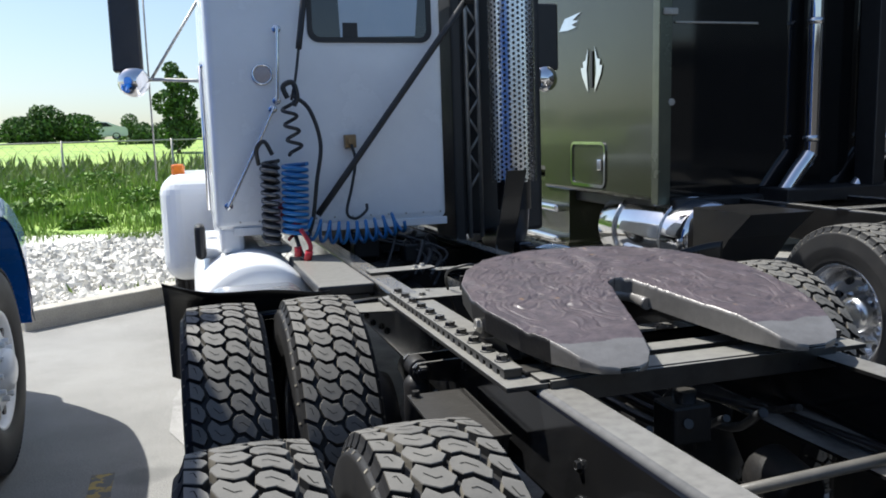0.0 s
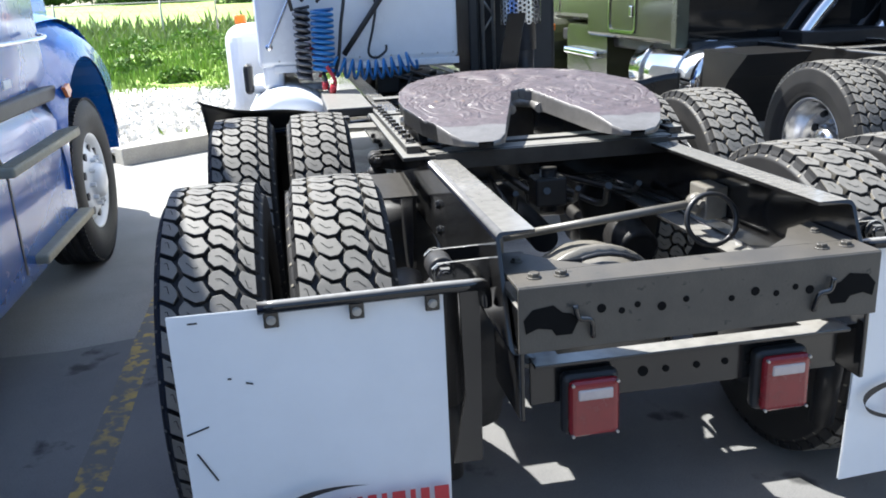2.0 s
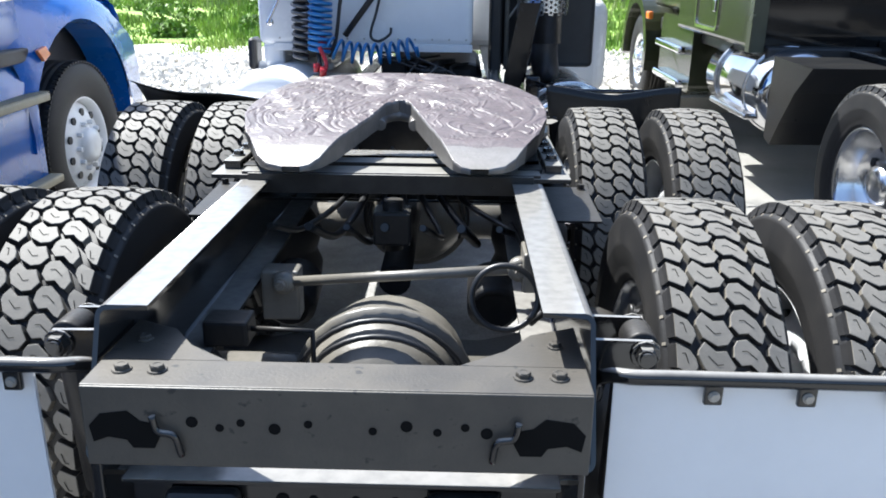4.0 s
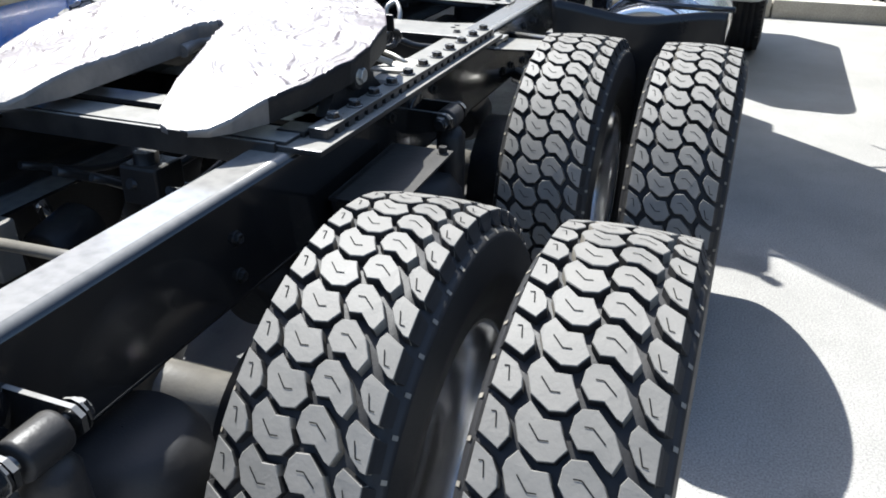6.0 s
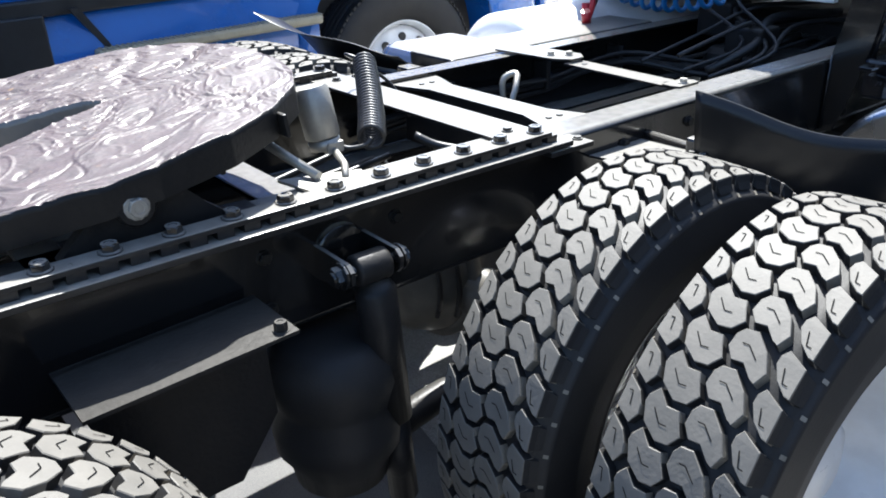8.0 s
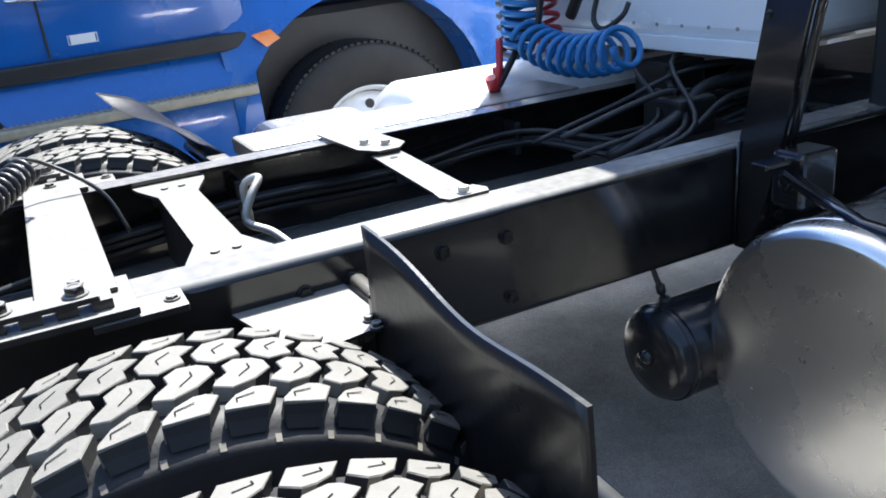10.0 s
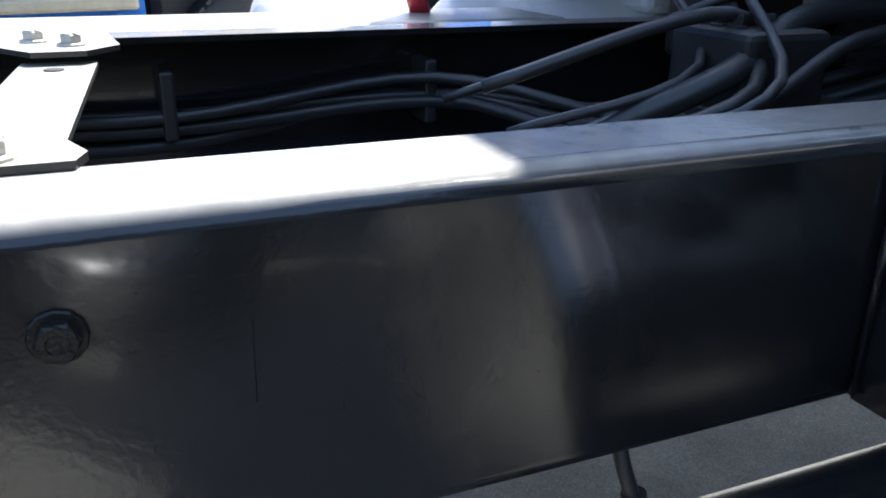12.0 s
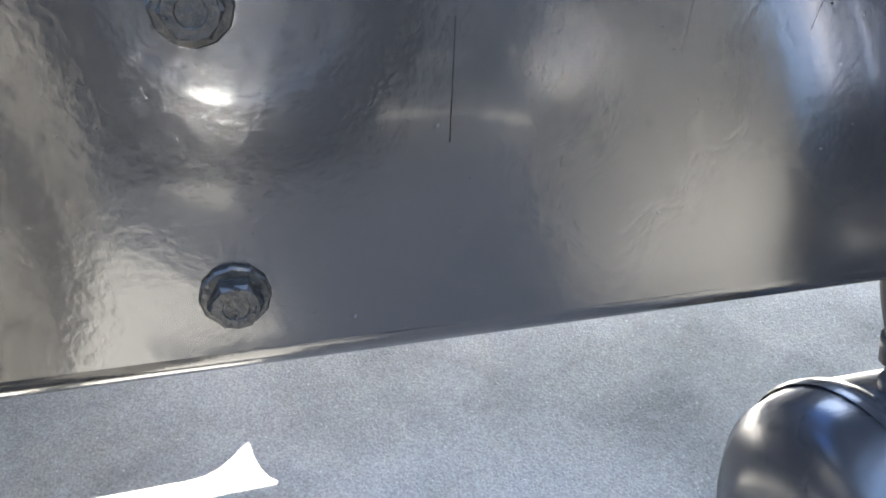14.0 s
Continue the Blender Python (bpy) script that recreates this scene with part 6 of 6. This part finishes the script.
def blades(name, n, xr, yr, hmin, hmax, width, mat, label, seed, dens=2.0):
    rng = np.random.RandomState(seed)
    x = rng.uniform(xr[0], xr[1], n)
    y = yr[0] + (yr[1] - yr[0]) * rng.uniform(0, 1, n) ** dens
    far = (y - yr[0]) / (yr[1] - yr[0])
    h = rng.uniform(hmin, hmax, n) * (0.8 + 0.6 * far)
    w = width * (1 + 2.5 * far)
    a = rng.uniform(0, 6.28, n)
    lean = rng.uniform(-0.35, 0.35, (n, 2)) * h[:, None]
    z = 0.03 + np.interp(y, [13, 27, 62], [0, 0.168, 1.498])
    clump = np.sin(x * 1.7 + 2 * np.sin(y * 0.9)) * np.sin(y * 1.3 + 1.5 * np.sin(x * 0.8))
    h = h * (1 + 0.75 * clump * (dens > 1.5))
    dx, dy = np.cos(a) * w / 2, np.sin(a) * w / 2
    v = np.empty((n, 5, 3))
    v[:, 0] = np.stack([x - dx, y - dy, z], 1)
    v[:, 1] = np.stack([x + dx, y + dy, z], 1)
    v[:, 2] = np.stack([x + dx * 0.7 + lean[:, 0] * 0.4, y + dy * 0.7 + lean[:, 1] * 0.4, z + h * 0.6], 1)
    v[:, 3] = np.stack([x - dx * 0.7 + lean[:, 0] * 0.4, y - dy * 0.7 + lean[:, 1] * 0.4, z + h * 0.6], 1)
    v[:, 4] = np.stack([x + lean[:, 0], y + lean[:, 1], z + h], 1)
    idx = np.arange(n) * 5
    f = [(int(i), int(i + 1), int(i + 2), int(i + 3)) for i in idx] + [(int(i + 3), int(i + 2), int(i + 4)) for i in idx]
    me = bpy.data.meshes.new(name)
    me.from_pydata(v.reshape(-1, 3).tolist(), [], f)
    me.materials.append(M[mat])
    ob = new(name, me)
    ob.matrix_basis = ENV
    tagged(ob, label, name.replace("_", " "), kind="stuff")


blades("grass", 90000, (-16, 14), (12.2, 34), 0.04, 0.20, 0.028, "grass", "lush bright green grass and weeds", 4)
blades("reeds", 4500, (-24, 14), (22, 34), 0.25, 0.6, 0.04, "reed", "taller pale stalks by the fence", 9, 1.0)
blades("weeds", 120, (-2.4, -1.0), (7.86, 7.98), 0.05, 0.14, 0.02, "grass", "tuft of weeds at the kerb", 12, 1.0)

# chain-link fence: posts, top rail and wire
fence = thing("fence", "grey chain-link fence across the meadow", "fence", at=ENV)
FY, FZ = 27.0, 0.16
bm = bmesh.new()
tube(bm, [(-40, FY, FZ + 1.38), (20, FY + 1, FZ + 1.38)], 0.03, 6)
part("top_rail", bm, "galv", fence)
post = None
for k in range(18):
    x = -38 + 3.3 * k
    bm = bmesh.new()
    cyl(bm, (0, 0, -0.2), (0, 0, 1.44), 0.035, 8)
    part("post", bm, "galv", fence, at=pose(x, FY + (x + 40) / 60, FZ))
bm = bmesh.new()
for k in range(160):
    x = -40 + k * 0.3
    y = FY + (x + 40) / 60
    for s in (-1, 1):
        tube(bm, [(x, y, FZ + 0.02), (x + s * 1.3, y, FZ + 1.36)], 0.004, 3, caps=False)
part("wire_mesh", bm, "galv", fence)


# ---- trees and hedges ----
def crown_mesh(name, blobs, n, leaf, seed, mat="leaf"):
    rng = np.random.RandomState(seed)
    allv, w = [], np.array([b[3] ** 2 for b in blobs])
    w = w / w.sum()
    for (cx, cy, cz, r), share in zip(blobs, w):
        m = int(n * share)
        d = rng.normal(size=(m, 3))
        d /= np.linalg.norm(d, axis=1)[:, None]
        rad = r * (0.72 + 0.36 * rng.uniform(0, 1, m) ** 0.6)
        p = np.array([cx, cy, cz]) + d * rad[:, None] * np.array([1, 1, 0.85])
        a = rng.normal(size=(m, 3))
        a /= np.linalg.norm(a, axis=1)[:, None]
        b = np.cross(a, rng.normal(size=(m, 3)))
        b /= np.linalg.norm(b, axis=1)[:, None]
        s = leaf * rng.uniform(0.6, 1.3, m)[:, None]
        allv.append(np.stack([p - a * s, p + b * s * 0.5, p + a * s, p - b * s * 0.5], 1))
    v = np.concatenate(allv)
    f = [(4 * i, 4 * i + 1, 4 * i + 2, 4 * i + 3) for i in range(len(v))]
    me = bpy.data.meshes.new(name)
    me.from_pydata(v.reshape(-1, 3).tolist(), [], f)
    me.materials.append(M[mat])
    return me


def tree(name, label, x, y, z, blobs, n, leaf, seed, limbs=5, trunk=0.12):
    t = thing(name, label, name, at=ENV @ pose(x, y, z))
    rng = random.Random(seed)
    bm = bmesh.new()
    top = max(b[2] for b in blobs)
    tube(bm, bezier([(0, 0, -0.3), (0.05, 0.02, top * 0.4), (-0.05, 0.05, top * 0.85)], 5), [trunk * (1 - 0.7 * k / 10) for k in range(11)], 8)
    for k in range(limbs):
        b = blobs[k % len(blobs)]
        tube(bm, [(0, 0, top * 0.25), (b[0] * 0.5, b[1] * 0.5, b[2] * 0.75), (b[0], b[1], b[2])], [trunk * 0.5, trunk * 0.3, trunk * 0.1], 6)
    part("trunk", bm, "bark", t)
    c = new("crown", crown_mesh("crown", blobs, n, leaf, seed))
    c.parent = t


def blob_set(w, h, n, seed, r0=0.6):
    rng = random.Random(seed)
    out = []
    for k in range(n):
        u = rng.uniform(-1, 1)
        hh = h * (1 - 0.55 * abs(u) ** 1.5)
        r = r0 * rng.uniform(0.7, 1.25)
        out.append((u * w / 2, rng.uniform(-0.6, 0.6), rng.uniform(r * 0.7, max(r, hh - r)), r))
    return out


tree("bush", "large rounded dark green bush on the bank", -10.0, 60, 1.42, blob_set(4.4, 2.9, 26, 1, 0.95), 9000, 0.15, 1)
tree("bush", "low sprawling green bush behind the fence", -3.4, 54, 1.1, blob_set(3.4, 1.3, 14, 2, 0.55), 5000, 0.12, 2)
tree("bush", "small round green bush behind the fence", -6.2, 76, 1.5, blob_set(1.6, 2.6, 6, 5, 0.6), 1800, 0.12, 5)
tree("tree", "young upright tree with ragged green leaves", -1.7, 44, 0.8, [(0, 0, 1.0, 0.9), (0.2, 0, 2.0, 0.8), (-0.4, 0.1, 2.6, 0.7), (0.5, 0, 3.0, 0.6), (0.1, 0, 3.7, 0.55), (-0.1, 0, 4.3, 0.35)], 3600, 0.14, 3)
for k, (x, d) in enumerate(((-34, 66), (-27, 70), (-20, 75), (-13.5, 88), (-3.5, 84), (2, 78), (8, 80), (15, 76), (22, 72))):
    tree("hedge", "low hedge of mixed shrubs far beyond the meadow", x, d, 1.5, blob_set(8.5, 1.5 + 0.4 * (k % 3), 14, 30 + k, 0.8), 3000, 0.2, 40 + k, 3)

# small tufts and weeds that break up the meadow
for k, (x, y, r) in enumerate(((-5.6, 15.5, 0.32), (-4.1, 17.0, 0.4), (-3.0, 14.8, 0.28), (-6.8, 19.0, 0.5), (-2.2, 18.5, 0.42), (-5.0, 22.0, 0.55), (-1.2, 16.0, 0.3), (0.6, 20.0, 0.5), (-8.5, 22.0, 0.6), (-3.6, 24.0, 0.6))):
    c = new("weed_clump", crown_mesh("weed_clump", [(0, 0, r * 0.4, r * 0.7), (r * 0.8, 0.1, r * 0.3, r * 0.55), (-r * 0.7, -0.1, r * 0.35, r * 0.6)], 500, 0.07, 70 + k, "weed"))
    c.matrix_basis = ENV @ pose(x, y, 0.05 + rise(y))
    tagged(c, "clump of leafy green weeds in the meadow", "weeds", "weed clumps")

# a pale car passing behind the hedge line, parked on the bank
car = thing("car", "silver-white saloon car standing on the far bank", "car", at=ENV @ pose(-10.0, 67, 1.53, 0, 0, 4))
bm = bmesh.new()
prism(bm, [(0, 0.3), (0, 0.72), (0.25, 0.86), (1.15, 0.93), (1.75, 1.36), (2.1, 1.44), (2.9, 1.42), (3.6, 1.08), (4.25, 1.0), (4.4, 0.8), (4.4, 0.3)], lambda u, v, k: V(u, 1.75 * k, v))
bmesh.ops.bevel(bm, geom=list(bm.edges), offset=0.06, segments=2, affect="EDGES")
part("body", bm, "car", car)
bm = bmesh.new()
prism(bm, [(1.3, 0.98), (1.8, 1.32), (2.15, 1.38), (2.85, 1.36), (3.35, 1.06)], lambda u, v, k: V(u, -0.012 + 0.01 * k, v))
part("side_window", bm, "glass", car)
for x in (0.85, 3.55):
    for y in (0.08, 1.67):
        wheel(car, x, y, 0.31, -1, RIM_ALLOY, PLAIN, scale=0.6).matrix_basis = pose(x, y, 0.31, 0, 0, 90) @ Matrix.Diagonal((0.6, 0.6, 0.6, 1))
# unseen dark block behind the camera, added so polished paint reflects something dark
backdrop = thing("backdrop", "long dark block behind the view, added for reflections", "building", at=ENV)
bm = bmesh.new()
box(bm, -22, 26, -34, -22, -0.1, 5.0, 0.02)
part("wall", bm, "shed", backdrop)
bm = bmesh.new()
box(bm, -22.4, 26.4, -34.4, -21.6, 5.0, 5.25, 0.02)
part("roof", bm, "galv", backdrop)
